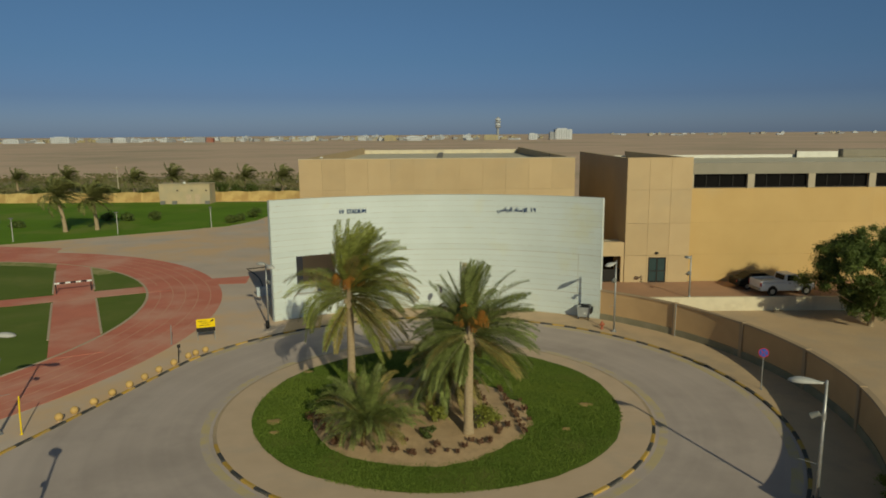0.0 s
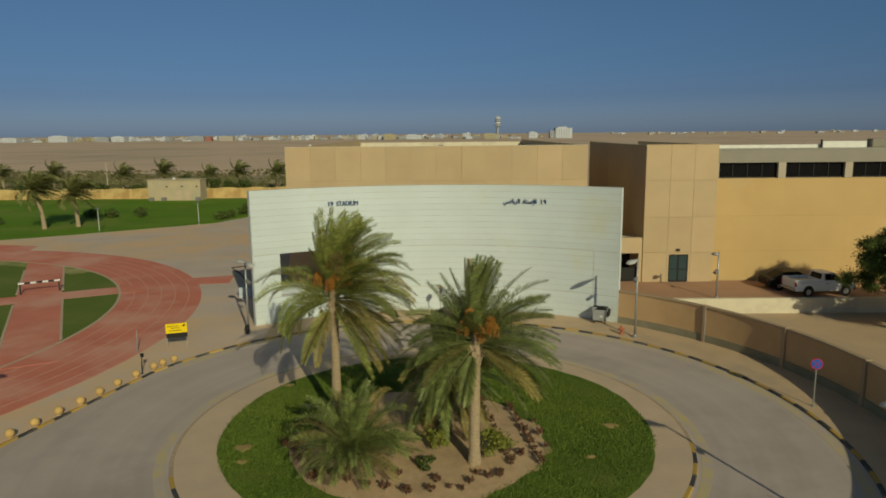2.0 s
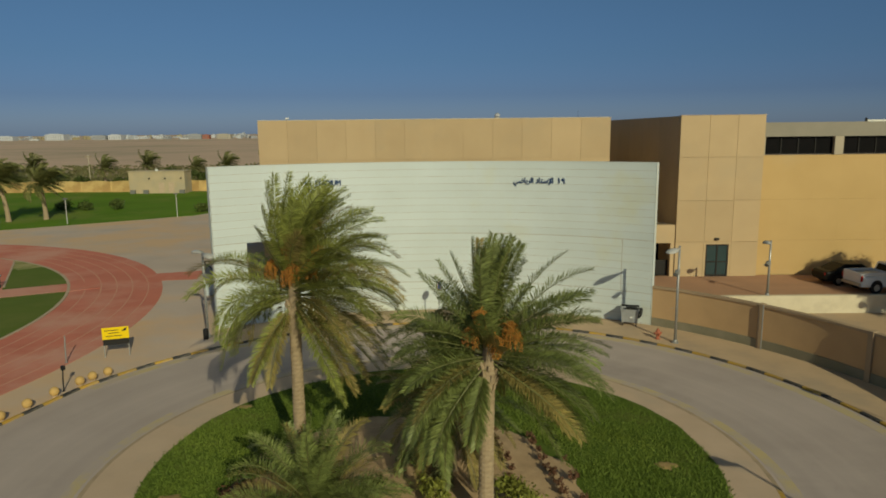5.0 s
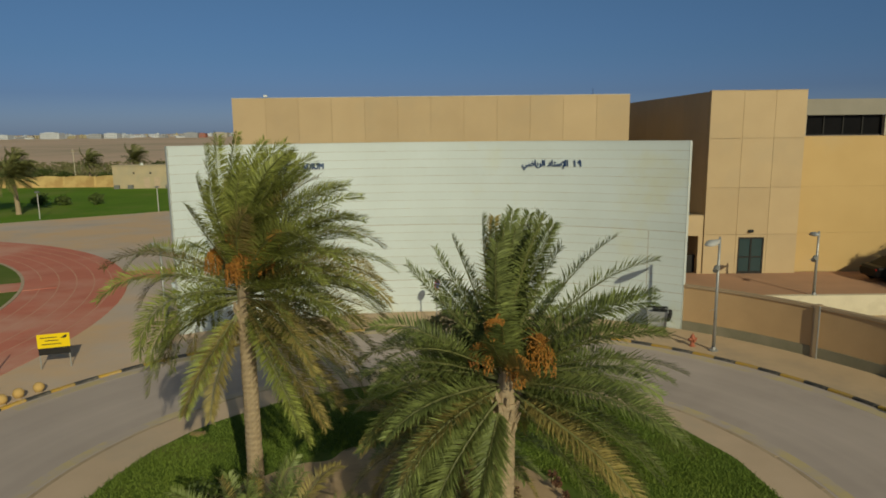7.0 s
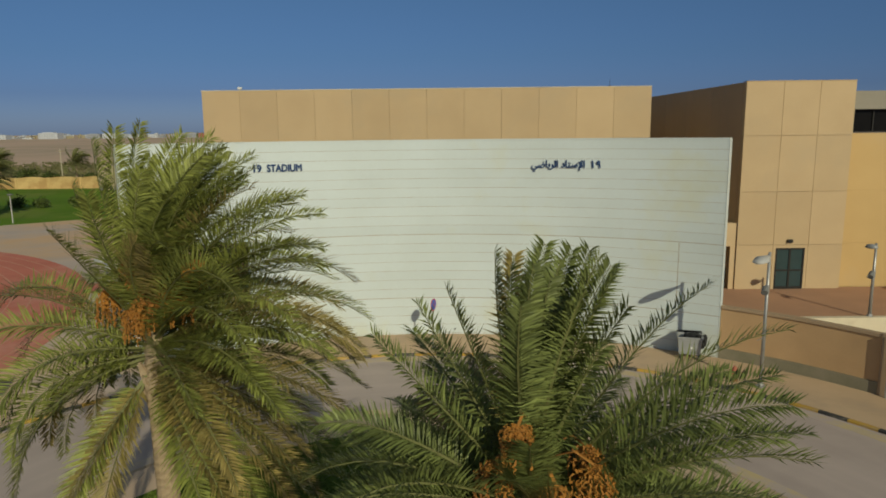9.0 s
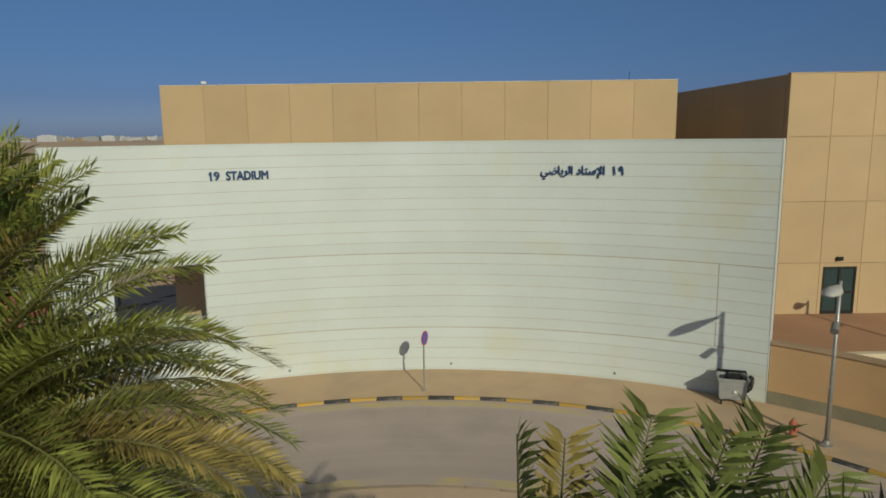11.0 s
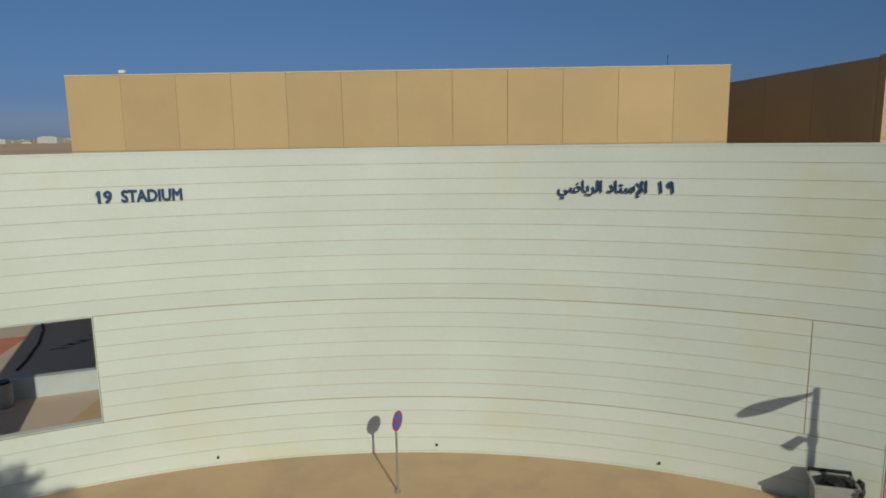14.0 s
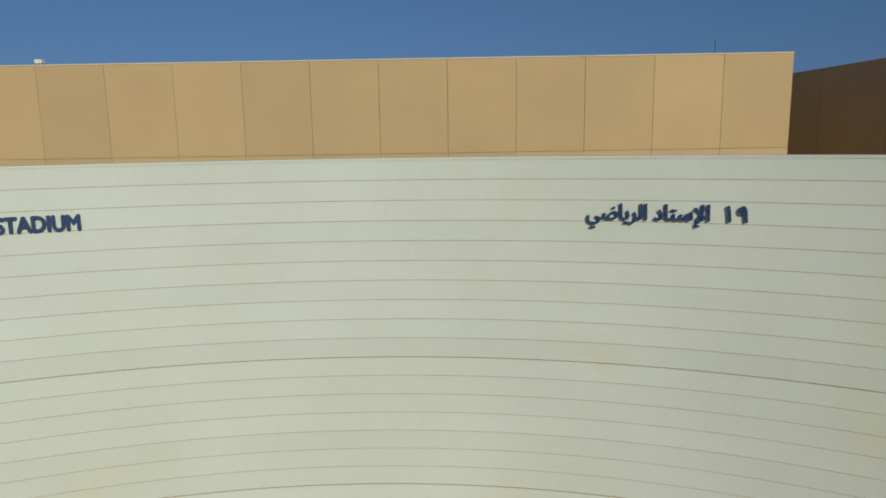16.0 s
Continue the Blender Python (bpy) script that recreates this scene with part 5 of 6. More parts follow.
# ---------------------------------------------------------------- parked vehicles
def loft(sections):
    """A skin over cross-sections of equal corner count, capped."""
    n = len(sections[0])
    verts = [v for s in sections for v in s]
    faces = []
    for i in range(len(sections) - 1):
        for k in range(n):
            faces.append((i * n + k, i * n + (k + 1) % n, (i + 1) * n + (k + 1) % n, (i + 1) * n + k))
    faces += [tuple(range(n))[::-1], tuple((len(sections) - 1) * n + k for k in range(n))]
    return fix(solid(verts, faces))


def car_section(x, half, z0, z1, tuck=0.06):
    """A body cross-section at x, rounded at the shoulders."""
    return [(x, -half + tuck, z0), (x, half - tuck, z0), (x, half, z0 + 0.16), (x, half, z1 - 0.14), (x, half - 0.05, z1 - 0.04), (x, half - 0.14, z1),
            (x, -half + 0.14, z1), (x, -half + 0.05, z1 - 0.04), (x, -half, z1 - 0.14), (x, -half, z0 + 0.16)]


def wheel(parent, x, y, r, w):
    t = part("wheel", tube([(x, y - w / 2, r), (x, y - w / 2 + 0.03, r), (x, y + w / 2 - 0.03, r), (x, y + w / 2, r)], [r * 0.93, r, r, r * 0.93], 22), M_TYRE, parent, "black tyre")
    part("rim", tube([(x, y - w / 2 - 0.006, r), (x, y + w / 2 + 0.006, r)], r * 0.58, 16), M_STEEL, t, "steel rim")


def cabin(x0, x1, x2, x3, half, z0, z1):
    """A greenhouse with raked front and rear."""
    return fix(solid([(x0, -half, z0), (x3, -half, z0), (x3, half, z0), (x0, half, z0),
                      (x1, -half + 0.16, z1), (x2, -half + 0.16, z1), (x2, half - 0.16, z1), (x1, half - 0.16, z1)],
                     [(0, 1, 2, 3), (7, 6, 5, 4), (0, 4, 5, 1), (1, 5, 6, 2), (2, 6, 7, 3), (3, 7, 4, 0)]))


pick = thing("pickup_truck", (26.45, 52.95, TERR), 7, "white single-cab pickup truck parked on the terrace", "pickup truck")
body = part("body", loft([car_section(x, h, z0, z1) for x, h, z0, z1 in ((-2.75, 0.9, 0.5, 1.12), (-2.7, 0.97, 0.45, 1.18), (-0.2, 1.0, 0.42, 1.2), (1.2, 1.0, 0.42, 1.2), (1.35, 0.99, 0.42, 1.18), (2.35, 0.96, 0.44, 1.1), (2.62, 0.88, 0.5, 0.95))]), M_CARWHITE, pick)
part("cab", cabin(-0.42, -0.25, 0.75, 1.42, 0.95, 1.17, 1.86), M_CARWHITE, pick)
part("bed_floor", box(-2.6, -0.5, -0.8, 0.8, 1.19, 1.215), M_LAMPHEAD, pick, "pale grey load bed")
for y in (-0.93, 0.85):
    part("bed_side", box(-2.68, -0.45, y, y + 0.08, 1.205, 1.4, 0.02), M_CARWHITE, pick)
part("tailgate", box(-2.8, -2.72, -0.9, 0.9, 0.72, 1.4, 0.02), M_CARWHITE, pick)
for s in (-1, 1):
    part("side_window", solid([(-0.18, s * 0.935, 1.3), (1.08, s * 0.935, 1.3), (0.68, s * 0.835, 1.78), (-0.14, s * 0.835, 1.78)], [(0, 1, 2, 3) if s < 0 else (3, 2, 1, 0)]), M_GLASS, pick, "dark side window")
    part("tail_light", box(-2.83, -2.70, s * 0.94 - 0.06, s * 0.94 + 0.05, 0.86, 1.22, 0.01), M_LAMPGLASS, pick)
    part("mirror", box(0.95, 1.08, s * 1.0 - 0.02 if s > 0 else -1.2, 1.2 if s > 0 else -0.98, 1.3, 1.5, 0.02), M_BLACK, pick)
    part("headlight", box(2.45, 2.62, s * 0.72 - 0.14, s * 0.72 + 0.14, 0.86, 1.0, 0.01), M_STEEL, pick)
    part("door_handle", box(-0.05, 0.1, s * 1.0 - 0.012, s * 1.0 + 0.012, 1.05, 1.09), M_BLACK, pick)
    for x in (-1.62, 1.72):
        part("wheel_arch", tube([(x, s * 0.99, 0.45), (x, s * 1.006, 0.45)], 0.47, 20), M_BLACK, pick)
        wheel(pick, x, s * 0.9, 0.39, 0.25)
part("windscreen", solid([(1.43, -0.82, 1.2), (1.43, 0.82, 1.2), (0.80, 0.72, 1.8), (0.80, -0.72, 1.8)], [(0, 1, 2, 3)]), M_GLASS, pick)
part("rear_window", solid([(-0.43, -0.72, 1.34), (-0.43, 0.72, 1.34), (-0.285, 0.66, 1.76), (-0.285, -0.66, 1.76)], [(3, 2, 1, 0)]), M_GLASS, pick)
part("bumper", box(2.55, 2.72, -0.88, 0.88, 0.42, 0.68, 0.04), M_BLACK, pick, "dark front bumper")
part("bumper", box(-2.92, -2.74, -0.9, 0.9, 0.5, 0.7, 0.03), M_STEEL, pick, "steel rear bumper")

sedan = thing("sedan_car", (25.4, 55.0, TERR), 4, "dark saloon car parked beside the pickup", "car")
part("body", loft([car_section(x, h, z0, z1) for x, h, z0, z1 in ((-2.35, 0.72, 0.45, 0.85), (-2.2, 0.84, 0.32, 0.98), (-1.2, 0.9, 0.25, 1.02), (1.0, 0.9, 0.25, 0.98), (1.9, 0.86, 0.28, 0.85), (2.3, 0.74, 0.35, 0.65))]), M_CARBLACK, sedan)
part("cabin", cabin(-1.75, -0.95, 0.3, 1.15, 0.82, 0.97, 1.45), M_CARBLACK, sedan)
for s in (-1, 1):
    part("side_window", solid([(-1.3, s * 0.79, 1.03), (0.85, s * 0.79, 1.03), (0.3, s * 0.69, 1.38), (-0.9, s * 0.69, 1.38)], [(0, 1, 2, 3) if s < 0 else (3, 2, 1, 0)]), M_GLASS, sedan)
    part("tail_light", box(-2.34, -2.2, s * 0.62 - 0.12, s * 0.62 + 0.12, 0.72, 0.86, 0.01), M_LAMPGLASS, sedan)
    for x in (-1.4, 1.4):
        part("wheel_arch", tube([(x, s * 0.87, 0.36), (x, s * 0.905, 0.36)], 0.38, 20), M_BLACK, sedan)
        wheel(sedan, x, s * 0.8, 0.33, 0.21)
part("windscreen", solid([(1.17, -0.7, 1.0), (1.17, 0.7, 1.0), (0.34, 0.62, 1.42), (0.34, -0.62, 1.42)], [(0, 1, 2, 3)]), M_GLASS, sedan)
part("rear_window", solid([(-1.77, -0.68, 1.0), (-1.77, 0.68, 1.0), (-0.99, 0.6, 1.42), (-0.99, -0.6, 1.42)], [(3, 2, 1, 0)]), M_GLASS, sedan)
pick.scale = (0.84, 0.84, 0.88)
sedan.scale = (0.9, 0.9, 0.9)

# ---------------------------------------------------------------- trees, shrubs, beds
def leaf_cloud(rng, centres, radii, count, size, flat=0.5):
    """Many small leaves scattered in clumps; leaves near a clump's shell."""
    centres, radii = np.array(centres), np.array(radii)
    pick_c = rng.choice(len(centres), count, p=radii ** 2 / (radii ** 2).sum())
    d = rng.normal(size=(count, 3))
    d /= np.linalg.norm(d, axis=1)[:, None]
    r = radii[pick_c] * np.abs(rng.normal(0.75, 0.38, count))
    p = centres[pick_c] + d * r[:, None] * np.array([1, 1, 0.8])
    nrm = d + rng.normal(0, 0.6, (count, 3)) + np.array([0, 0, 0.4])
    nrm /= np.linalg.norm(nrm, axis=1)[:, None]
    u = np.cross(nrm, rng.normal(size=(count, 3)))
    u /= np.linalg.norm(u, axis=1)[:, None]
    v = np.cross(nrm, u)
    s = size * rng.uniform(0.6, 1.3, count)[:, None]
    q = np.stack([p - u * s, p + v * s * flat, p + u * s, p - v * s * flat], 1).reshape(-1, 3)
    k = 4 * np.arange(count)
    return q, np.c_[k, k + 1, k + 2, k + 3].tolist()


def broad_tree(at, h, spread, seed, leaves, label):
    rng = np.random.default_rng(seed)
    ob = thing("broadleaf_tree", at, 0, label, "tree")
    part("trunk", tube([(0, 0, -0.1), (0.05, 0.02, 0.5), (0.15, -0.05, 1.2), (0.2, 0, 2.0)], [0.24, 0.19, 0.16, 0.12], 10), M_TRUNK, ob)
    cs, rs = [], []
    for i in range(9):
        a = i * 2.4
        e = rng.uniform(0.35, 1.1)
        tip = np.array([math.cos(a) * spread * 0.8 * math.cos(e), math.sin(a) * spread * 0.8 * math.cos(e), 1.2 + h * 0.62 * math.sin(e)])
        part("limb", tube([(0.12, 0, 1.0 + 0.1 * (i % 4)), tuple(tip * 0.5 + np.array([0, 0, 0.45])), tuple(tip)], [0.10, 0.06, 0.025], 6), M_TRUNK, ob)
    for i in range(190):
        d = rng.normal(size=3)
        d /= np.linalg.norm(d)
        k = rng.uniform(0.3, 1.0) ** 0.5 * (0.86 + 0.3 * noise.noise(Vector(d * 2.1)))
        c = d * k * np.array([spread * 0.9, spread * 0.9, h * 0.46]) + np.array([0, 0, h * 0.5])
        if c[2] < h * 0.36:
            c[0], c[1] = c[0] * 0.72, c[1] * 0.72
        if c[2] > 0.35:
            cs.append(c)
            rs.append(rng.uniform(0.22, 0.66))
    v, f = leaf_cloud(rng, cs, rs, leaves, 0.075)
    cloud("crown", v, f, M_LEAF, ob, "dense dark green crown reaching low")
    return ob


broad_tree((29.85, 47.0, 0.3), 7.6, 5.1, 5, 125000, "dense dark green broadleaf tree in the sandy yard")


def shrub(at, r, h, seed, mat, leaves, label, category="shrub", group="", size=0.06, name="shrub"):
    rng = np.random.default_rng(seed)
    ob = thing(name, at, 0, label, category, group)
    cs, rs = [], []
    for i in range(14):
        a = rng.uniform(0, 6.28)
        rr = r * rng.uniform(0, 0.8)
        cs.append((math.cos(a) * rr, math.sin(a) * rr, h * rng.uniform(0.25, 0.85)))
        rs.append(r * rng.uniform(0.22, 0.45))
    for i in range(4):
        a = i * 1.57 + 0.3
        part("stem", tube([(0, 0, -0.08), (math.cos(a) * r * 0.3, math.sin(a) * r * 0.3, h * 0.7)], [0.02, 0.008], 5), M_TRUNK, ob)
    v, f = leaf_cloud(rng, cs, rs, leaves, size)
    cloud("leaves", v, f, mat, ob)
    return ob


shrub((17.1, 24.5, 0.075), 0.55, 1.0, 15, M_LIME, 900, "bright green shrub at the fence foot")
shrub((1.85, 30.4, 0.4), 0.72, 1.1, 3, M_LIME, 2400, "yellow-green leafy shrub at the palm's foot", group="bed shrubs")
shrub((-0.45, 30.9, 0.4), 0.5, 0.9, 4, M_LIME, 900, "low green shrub in the planting bed", group="bed shrubs")
shrub((-0.9, 29.3, 0.4), 0.4, 0.55, 6, M_SHRUB, 700, "low green shrub in the planting bed", group="bed shrubs")
shrub((-6.2, 32.6, 0.3), 0.75, 0.7, 7, M_LEAF, 1300, "low dark shrub at the bed's edge", group="bed shrubs")
shrub((-5.6, 30.2, 0.3), 0.5, 0.6, 8, M_REDLEAF, 900, "low dark red shrub at the bed's edge", group="bed shrubs")

for i, (x, y, r, h, mt, lb) in enumerate(((-6.35, 31.4, 0.5, 0.45, M_REDLEAF, "low dark red shrub at the bed's edge"), (-6.0, 34.0, 0.6, 0.6, M_LEAF, "low dark shrub at the bed's edge"), (-4.9, 28.9, 0.45, 0.4, M_REDLEAF, "low dark red shrub at the bed's edge"),
                                    (-2.2, 31.6, 0.5, 0.5, M_SHRUB, "low green shrub in the planting bed"), (-0.2, 31.9, 0.55, 0.6, M_SCRUB, "dry brown shrub under the palms"), (-1.0, 33.2, 0.7, 0.7, M_LEAF, "low dark shrub under the palms"), (0.9, 34.3, 0.5, 0.4, M_SCRUB, "dry brown shrub under the palms"))):
    shrub((x, y, 0.33), r, h, 60 + i, mt, 700, lb, group="bed shrubs")

# rows of small dark red bedding plants
rng_b = np.random.default_rng(77)
seedling = shrub((1.56, 35.7, 0.36), 0.2, 0.32, 9, M_REDLEAF, 150, "small dark red bedding plant in bare soil", "bedding plant", "bedding plants", 0.055, "bedding_plant")
spots = [(1.56 + 0.85 * f, 35.2 - 5.2 * f) for f in np.linspace(0.05, 1, 11)]
spots += [(2.85 + 0.72 * f, 35.2 - 5.4 * f) for f in np.linspace(0, 1, 11)]
spots += [(3.7, 33.6), (3.85, 32.2), (4.0, 31.0)]
spots += [(BED_C[0] + 4.55 * math.sin(radians(a)), BED_C[1] + 4.6 * math.cos(radians(a))) for a in np.linspace(115, 230, 13)]
spots += [(-1.9, 28.9), (-0.4, 28.4), (-1.5, 27.5), (1.1, 28.8), (-3.0, 28.2), (0.4, 27.9), (2.0, 28.9)]
for x, y in spots:
    m = pose(x + rng_b.normal(0, 0.06), y + rng_b.normal(0, 0.06), 0.36, 0, 0, rng_b.uniform(0, 360))
    copy_thing(seedling, m @ Matrix.Diagonal((*[rng_b.uniform(0.55, 0.95)] * 3, 1)))

# grass blades over the island's turf
def blades(count, seed):
    rng = np.random.default_rng(seed)
    a = rng.uniform(0, 2 * math.pi, count)
    r = 9.3 * np.sqrt(rng.uniform(0, 1, count)) + rng.normal(0, 0.05, count)
    x, y = TURF_C[0] + r * np.sin(a), TURF_C[1] + r * np.cos(a) * 0.975
    keep = ((x - BED_C[0]) / (BED_RX - 0.1)) ** 2 + ((y - BED_C[1]) / (BED_RY - 0.1)) ** 2 > rng.uniform(0.95, 1.05, count)
    for bx, by, br in BARE:
        keep &= np.hypot(x - bx, (y - by) / 0.75) > br * rng.uniform(0.3, 1.2, count)
    x, y, r = x[keep], y[keep], r[keep]
    n = len(x)
    z = 0.12 + 0.14 * (1 - np.minimum(r / 9.3, 1) ** 3) - 0.02
    h = rng.uniform(0.05, 0.12, n)
    t = rng.uniform(0, 2 * math.pi, n)
    w = 0.022
    lean = rng.normal(0, 0.045, (n, 2))
    base = np.c_[x, y, z]
    off = np.c_[np.cos(t) * w, np.sin(t) * w, np.zeros(n)]
    tip = base + np.c_[lean, h]
    v = np.stack([base - off, base + off, tip], 1).reshape(-1, 3)
    k = 3 * np.arange(n)
    return v, np.c_[k, k + 1, k + 2].tolist()


v, f = blades(130000, 12)
grass = cloud("grass_blades", v, f, M_BLADE)
tagged(grass, "short thick green grass on the island", "grass", kind="stuff")

# ---------------------------------------------------------------- lawn, wall and distance
def far_palm(at, h, seed, length=2.9, count=30, mat=None, lean=(-0.3, 0.1)):
    rng = np.random.default_rng(seed)
    ob = thing("date_palm", at, 0, "date palm with a leaning pale trunk and drooping crown", "palm tree", "distant palms")
    mat = mat or M_FRONDFAR
    part("trunk", trunk_mesh(h, 0.29, 0.22, lean, rows=24, sides=9), M_TRUNK, ob)
    vs, fs = [], []
    golden = math.pi * (3 - math.sqrt(5))
    for i in range(count):
        f = (i + 0.5) / count
        me = frond_mesh(rng, (lean[0], lean[1], h + 0.2), i * golden, radians(84 - 125 * f), length * rng.uniform(0.85, 1.1), WIND * 1.5, 0.3, 0.62, 44, mat, 0, (0.75 if f < 0.15 else 0.34, 0), 0.06)
        k = len(vs)
        vs += [tuple(v.co) for v in me.vertices]
        fs += [tuple(k + j for j in p.vertices) for p in me.polygons]
        bpy.data.meshes.remove(me)
    cloud("crown", vs, fs, mat, ob)
    return ob


far_palm((-55.9, 98.9, 0.1), 5.3, 201, 3.6, 52, None, (-1.0, 0.0))
far_palm((-52.3, 101.0, 0.1), 4.6, 202, 3.3, 48, None, (-0.4, 0.0))
row = far_palm((-47.2, 160, -0.06), 4.2, 203, 3.3, 36)
for x, y, s, a in ((-38.5, 160, 1.0, 8), (-64.7, 161, 1.05, -12), (-72.5, 158, 0.95, 15), (-90.3, 162, 1.0, -8), (-56.0, 166, 0.85, 20), (-104, 165, 0.9, -15), (-118, 160, 1.0, 5)):
    copy_thing(row, pose(x, y, -0.06, 0, 0, a) @ Matrix.Scale(s, 4))


def lawn_lamp(x, y, turn):
    ob = thing("lawn_lamp", (x, y, 0.1), turn, "slim pale lamp post with a dark flat head on the lawn", "lamp post", "lawn lamps")
    part("pole", tube([(0, 0, 0), (0, 0, 3.0)], [0.06, 0.05], 8), M_LAMPHEAD, ob)
    part("head", lathe([(0.05, 2.98), (0.3, 3.06), (0.3, 3.14), (0.05, 3.22)], 12), M_FLOOD, ob)
    return ob


one = lawn_lamp(-58.0, 90.0, 0)
for x, y in ((-46.9, 96.2), (-35.6, 102.2)):
    copy_thing(one, pose(x, y, 0.1))
for i, (x, y, r, h) in enumerate(((-56.0, 112.0, 1.6, 1.5), (-52.5, 111.5, 1.3, 1.2), (-48.6, 112.5, 1.3, 1.3), (-34.6, 108.0, 1.3, 1.2), (-33.4, 110.0, 1.1, 1.1), (-32.6, 115.0, 1.5, 1.5), (-66.0, 104.0, 1.2, 0.9))):
    shrub((x, y, 0.1), r, h, 300 + i, M_LEAF, 900, "low dark green shrub on the lawn", group="lawn shrubs", size=0.16)

# yellow boundary wall with bowed panel tops
ywall = thing("wall_boundary", label="yellow rendered boundary wall with bowed panel tops", category="wall", kind="structure")
w0, w1 = Vector((-132.0, 141.4)), Vector((-14.0, 146.2))
count = 21
wd = (w1 - w0) / count
ang = math.degrees(math.atan2(wd.y, wd.x))
L = wd.length


def bowed_panel():
    n = 10
    front = [(0.18 + (L - 0.36) * i / n, 1.98 + 0.2 * math.sin(math.pi * i / n)) for i in range(n + 1)]
    verts = [(x, -0.1, 0) for x, _ in front] + [(x, -0.1, z) for x, z in front] + [(x, 0.1, 0) for x, _ in front] + [(x, 0.1, z) for x, z in front]
    m = n + 1
    faces = []
    for i in range(n):
        faces += [(i, i + 1, m + i + 1, m + i), (2 * m + i + 1, 2 * m + i, 3 * m + i, 3 * m + i + 1), (m + i, m + i + 1, 3 * m + i + 1, 3 * m + i)]
    return solid(verts, faces)


pm = part("panel", bowed_panel(), M_YWALL, ywall).data
pp = part("pillar", box(-0.17, 0.17, -0.17, 0.17, 0, 2.05, 0.02), M_YWALL, ywall).data
for i in range(count):
    p = w0 + wd * i
    if i == 0:
        for ob in ywall.children:
            ob.matrix_basis = pose(p.x, p.y, -0.05, 0, 0, ang)
    else:
        shared("panel", pm, ywall, pose(p.x, p.y, -0.05, 0, 0, ang))
        shared("pillar", pp, ywall, pose(p.x, p.y, -0.05, 0, 0, ang))

# service hut
hut = thing("service_hut", (-53.3, 138.6, 0.08), 1.5, "plain beige flat-roofed service hut by the yellow wall", "hut")
part("wall", box(-5.2, 5.0, 0, 3.6, 0, 3.95), M_HUT, hut)
part("roof", box(-5.32, 5.12, -0.12, 3.72, 3.952, 4.12), M_HUT, hut)
for x in (0.7, 2.5):
    part("door", box(x - 0.5, x + 0.5, -0.04, -0.004, 0, 2.0), M_EDGE, hut, "pale metal door")
for x in (-1.5, 1.4, 4.3):
    part("vent", box(x - 0.16, x + 0.16, -0.03, -0.004, 2.6, 2.9), M_BLACK, hut, "small dark vent")
for x in (-4.4, -2.0, 4.6):
    part("air_unit", box(x - 0.45, x + 0.45, -0.8, -0.3, 0, 0.7, 0.04), M_FLOOD, hut, "grey outdoor air unit")
part("tank", lathe([(0.28, 4.122), (0.28, 4.45), (0.08, 4.55)], 12), M_WHITEP, hut, "white roof tank")

pole = thing("power_pole", (-81.0, 168.0, -0.06), 0, "thin pale wooden power pole", "pole")
part("shaft", tube([(0, 0, 0), (0, 0, 6.6)], [0.09, 0.06], 8), M_CREAM, pole)
part("cross_arm", box(-0.8, 0.8, -0.06, 0.06, 6.0, 6.12), M_TRUNK, pole)

# desert scrub beyond the wall
scrub_soil = part("ground_scrub", slab([(-260, 147.5), (-14, 148.2), (-20, 205), (-90, 235), (-190, 220), (-300, 240)], -0.2, -0.045), M_SCRUBSOIL)
tagged(scrub_soil, "olive-brown soil under the desert scrub", "ground", kind="structure")


def scrub(seed):
    rng = np.random.default_rng(seed)
    cs, rs = [], []
    for i in range(2600):
        y = 150 + 100 * rng.random() ** 1.5
        x = -22 - y * 0.42 * rng.uniform(-0.2, 2.0)
        if rng.random() < 0.25 and y > 200:
            continue
        k = rng.uniform(0.25, 0.65) * (1.2 if y < 168 else 0.75)
        for j in range(3):
            cs.append((x + rng.normal(0, 1.6), y + rng.normal(0, 1.2), k * rng.uniform(0.3, 1.0)))
            rs.append(k * rng.uniform(0.6, 1.1))
    return leaf_cloud(rng, cs, rs, 220000, 0.21, 0.8)


v, f = scrub(8)
sc = cloud("desert_scrub", v, f, M_SCRUB)
tagged(sc, "low olive-brown desert scrub beyond the wall", "scrub", kind="stuff")

for i, (x, y, r, h) in enumerate(((-88.0, 152.0, 2.6, 3.0), (-80.1, 153.0, 2.5, 3.1), (-75.4, 154.0, 1.7, 2.3), (-66.9, 152.5, 1.9, 2.3), (-63.2, 155.0, 1.9, 2.9), (-57.5, 156.0, 2.5, 4.3), (-54.2, 155.0, 2.0, 4.1), (-50.5, 153.0, 2.0, 3.6), (-47.4, 154.0, 1.9, 2.8), (-92.9, 153.5, 2.2, 2.5), (-43.6, 153.0, 2.0, 3.0))):
    shrub((x, y, -0.05), r, h, 330 + i, M_SHRUB, 2200, "wild green bush beyond the yellow wall", "bush", "wild bushes", 0.2, "wild_bush")

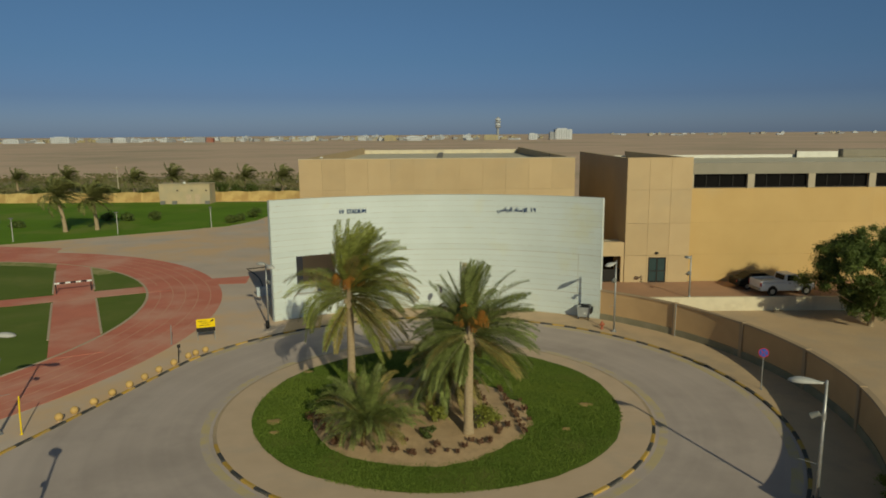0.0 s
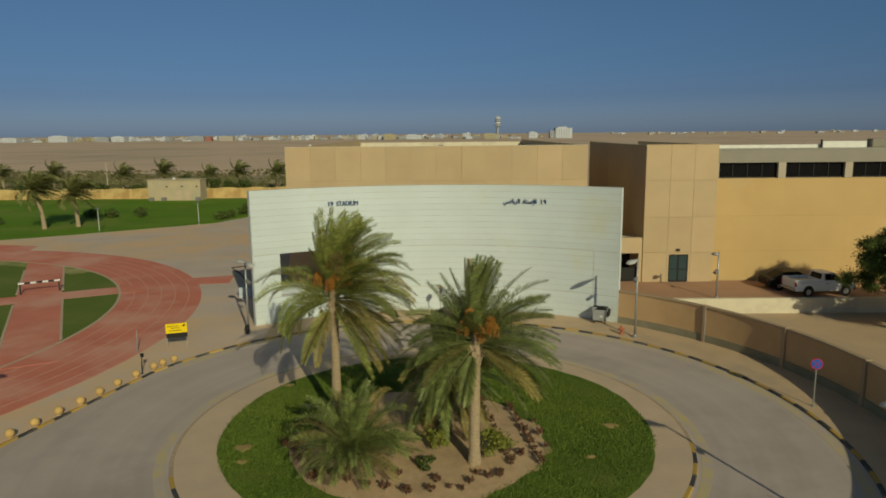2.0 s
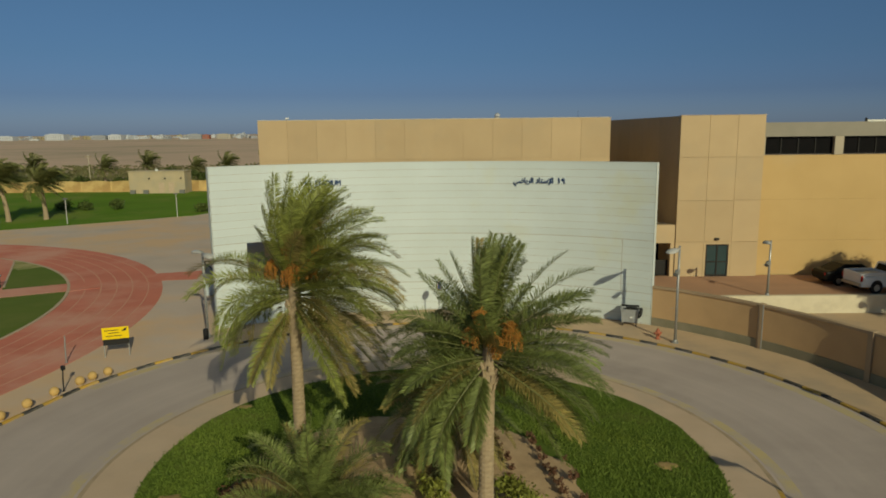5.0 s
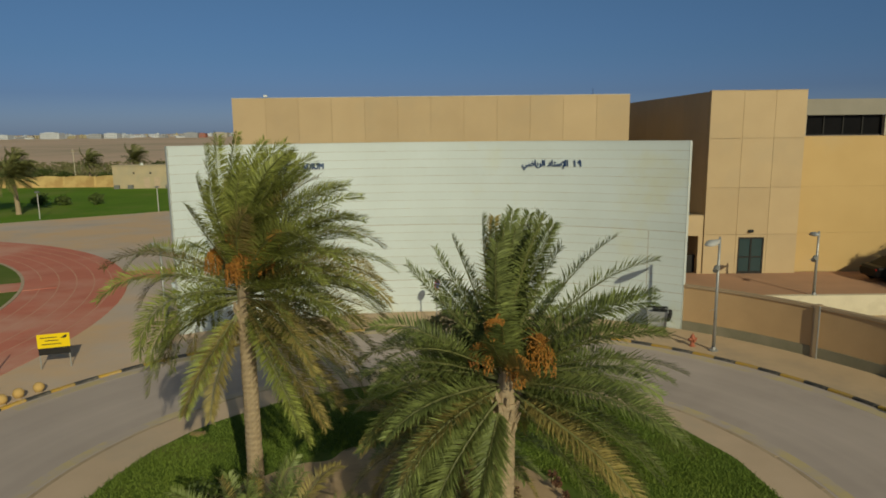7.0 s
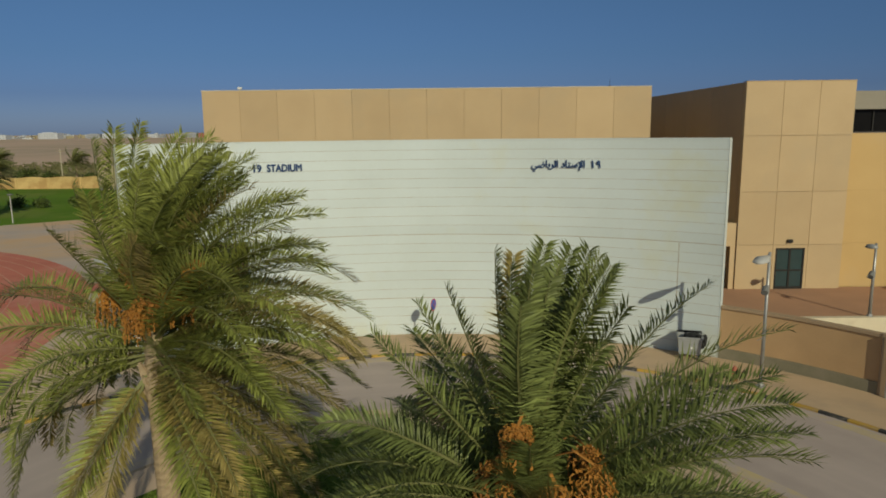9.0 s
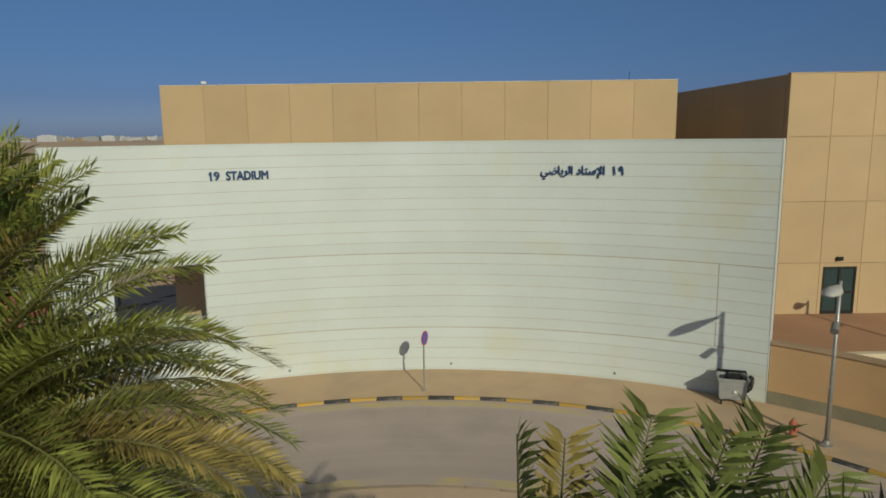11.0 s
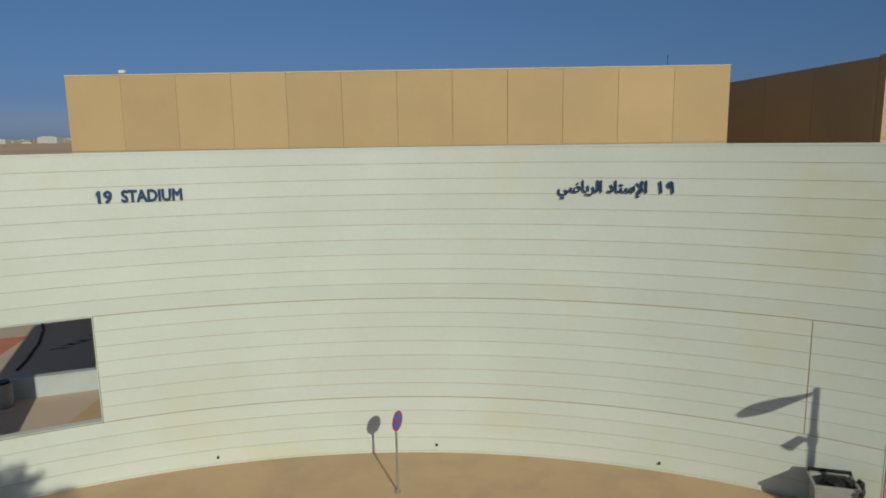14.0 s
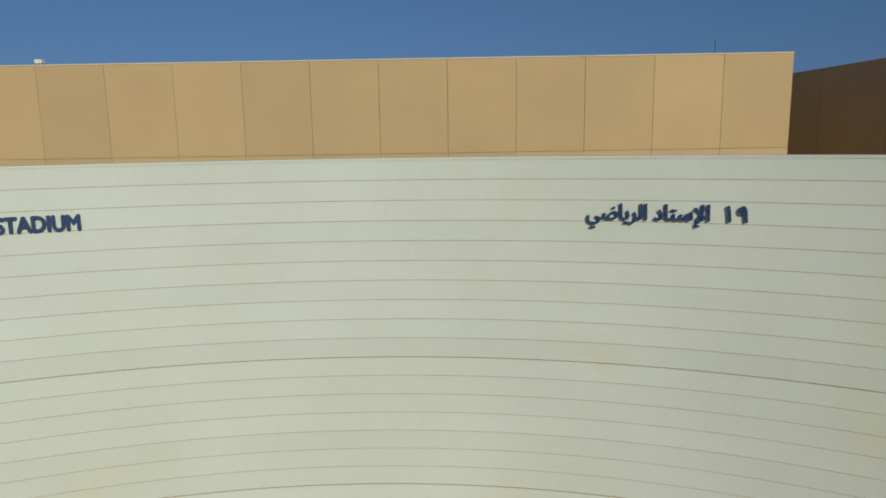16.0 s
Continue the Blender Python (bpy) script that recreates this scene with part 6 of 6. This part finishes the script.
# far town
def house(w, d, h, mat, seed, roof_box=True):
    rng = random.Random(seed)
    ob = thing("house", (0, 0, 0), 0, "distant flat-roofed house on the desert plain", "house", "far town")
    part("wall", box(-w / 2, w / 2, 0, d, 0, h), mat, ob)
    part("roof", join(box(-w / 2 - 0.15, w / 2 + 0.15, -0.15, d + 0.15, h + 0.01, h + 0.35)), mat, ob)
    if roof_box:
        part("stair_box", box(w * 0.1, w * 0.35, d * 0.3, d * 0.7, h + 0.36, h + 2.6), mat, ob)
    storeys = max(1, int(h / 3.2))
    cols = max(2, int(w / 4))
    for s in range(storeys):
        for c in range(cols):
            x = -w / 2 + w * (c + 0.5) / cols
            part("window", box(x - 0.7, x + 0.7, -0.06, -0.01, s * 3.2 + 1.0, s * 3.2 + 2.5), M_TOWN["glass"], ob)
    return ob


kinds = [house(14, 10, 6.6, M_TOWN["white"], 1), house(18, 12, 4.0, M_TOWN["white"], 2, False), house(12, 10, 6.6, M_TOWN["cream"], 3),
         house(20, 12, 3.8, M_TOWN["grey"], 4, False), house(12, 9, 7.0, M_TOWN["grey"], 5), house(11, 10, 6.8, M_TOWN["ochre"], 6), house(15, 12, 9.8, M_TOWN["white"], 7)]
first_at = [(-560, 1360), (-300, 1420), (-200, 1380), (-790, 1400), (-20, 1440), (-120, 1330), (40, 1400)]
for ob, (x, y) in zip(kinds, first_at):
    ob.matrix_basis = pose(x, y, -0.06)
rng_t = random.Random(5)
for i in range(200):
    y = rng_t.uniform(1290, 2000)
    x = rng_t.uniform(-0.72, 0.14) * y + rng_t.gauss(0, 20)
    copy_thing(rng_t.choice(kinds), pose(x, y, -0.06, 0, 0, rng_t.uniform(-35, 35)) @ Matrix.Diagonal((rng_t.uniform(0.5, 1.4), 1, rng_t.uniform(0.45, 0.95), 1)))
for i in range(60):
    y = rng_t.uniform(1300, 1700)
    x = rng_t.uniform(-0.66, 0.13) * y
    copy_thing(kinds[rng_t.choice((1, 3, 4, 5))], pose(x, y, -0.06, 0, 0, rng_t.uniform(-35, 35)) @ Matrix.Diagonal((rng_t.uniform(0.25, 0.7), 1, rng_t.uniform(0.5, 1.1), 1)))
for i in range(34):
    y = rng_t.uniform(2000, 3100)
    x = rng_t.uniform(0.12, 0.62) * y
    copy_thing(rng_t.choice(kinds[:4]), pose(x, y, -0.06, 0, 0, rng_t.uniform(-18, 18)))


def landmark(name, x, y, w, d, h, mat, label):
    ob = thing(name, (x, y, -0.06), 0, label, "building", "far town")
    part("wall", box(-w / 2, w / 2, 0, d, 0, h), mat, ob)
    part("roof", box(-w / 2 + w * 0.15, w / 2 - w * 0.3, d * 0.2, d * 0.8, h + 0.01, h + h * 0.12), mat, ob)
    for s in range(int(h / 3.4)):
        for c in range(int(w / 4.5)):
            px = -w / 2 + 2.5 + 4.5 * c
            part("window", box(px - 0.8, px + 0.8, -0.08, -0.01, s * 3.4 + 1.0, s * 3.4 + 2.6), M_TOWN["glass"], ob)
    return ob


landmark("apartment_building", 217, 1290, 31, 22, 18.5, M_TOWN["white"], "distant pale multi-storey block standing above the town")
landmark("apartment_building", 196, 1292, 9, 15, 13, M_TOWN["grey"], "distant grey annex beside the pale block")
landmark("warehouse", -726, 1290, 35, 20, 11, M_TOWN["white"], "distant bright white warehouse on the plain")
landmark("warehouse", -648, 1300, 24, 20, 8.0, M_TOWN["grey"], "distant grey warehouse on the plain")
landmark("warehouse", -617, 1296, 24, 20, 9.0, M_TOWN["white"], "distant white warehouse beside a grey one")
landmark("warehouse", -825, 1300, 30, 18, 8, M_TOWN["white"], "distant white warehouse on the plain")
landmark("house", -445, 1290, 12, 12, 7.5, M_TOWN["red"], "distant house with red painted front")
landmark("house", -466, 1292, 24, 14, 9, M_TOWN["grey"], "distant grey unfinished house")
landmark("house", -412, 1290, 26, 14, 8.5, M_TOWN["cream"], "distant cream house on the plain")
landmark("house", -107, 1290, 22, 14, 9.5, M_TOWN["ochre"], "distant ochre house on the plain")
landmark("house", -62, 1292, 28, 14, 8, M_TOWN["white"], "distant white house on the plain")
landmark("house", 82, 1292, 26, 14, 9, M_TOWN["ochre"], "distant ochre house beside a minaret")
landmark("house", 160, 1290, 16, 12, 11, M_TOWN["white"], "distant white house on the plain")
tower_w = thing("water_tower", (95, 1300, -0.06), 0, "distant grey and white banded water tower above the town", "water tower")
part("shaft", lathe([(3.0, 0), (2.6, 12), (2.4, 22)], 10), M_TOWN["grey"], tower_w)
for i, z in enumerate((22, 26.5, 31, 35.5)):
    part("tank_ring", lathe([(3.6, z + 0.01), (5.4, z + 1.2), (5.4, z + 3.0), (3.6, z + 4.4)], 12), M_TOWN["white" if i % 2 else "grey"], tower_w)
part("cap", lathe([(3.4, 40.01), (3.0, 41.2), (0.4, 42.5)], 10), M_TOWN["grey"], tower_w)
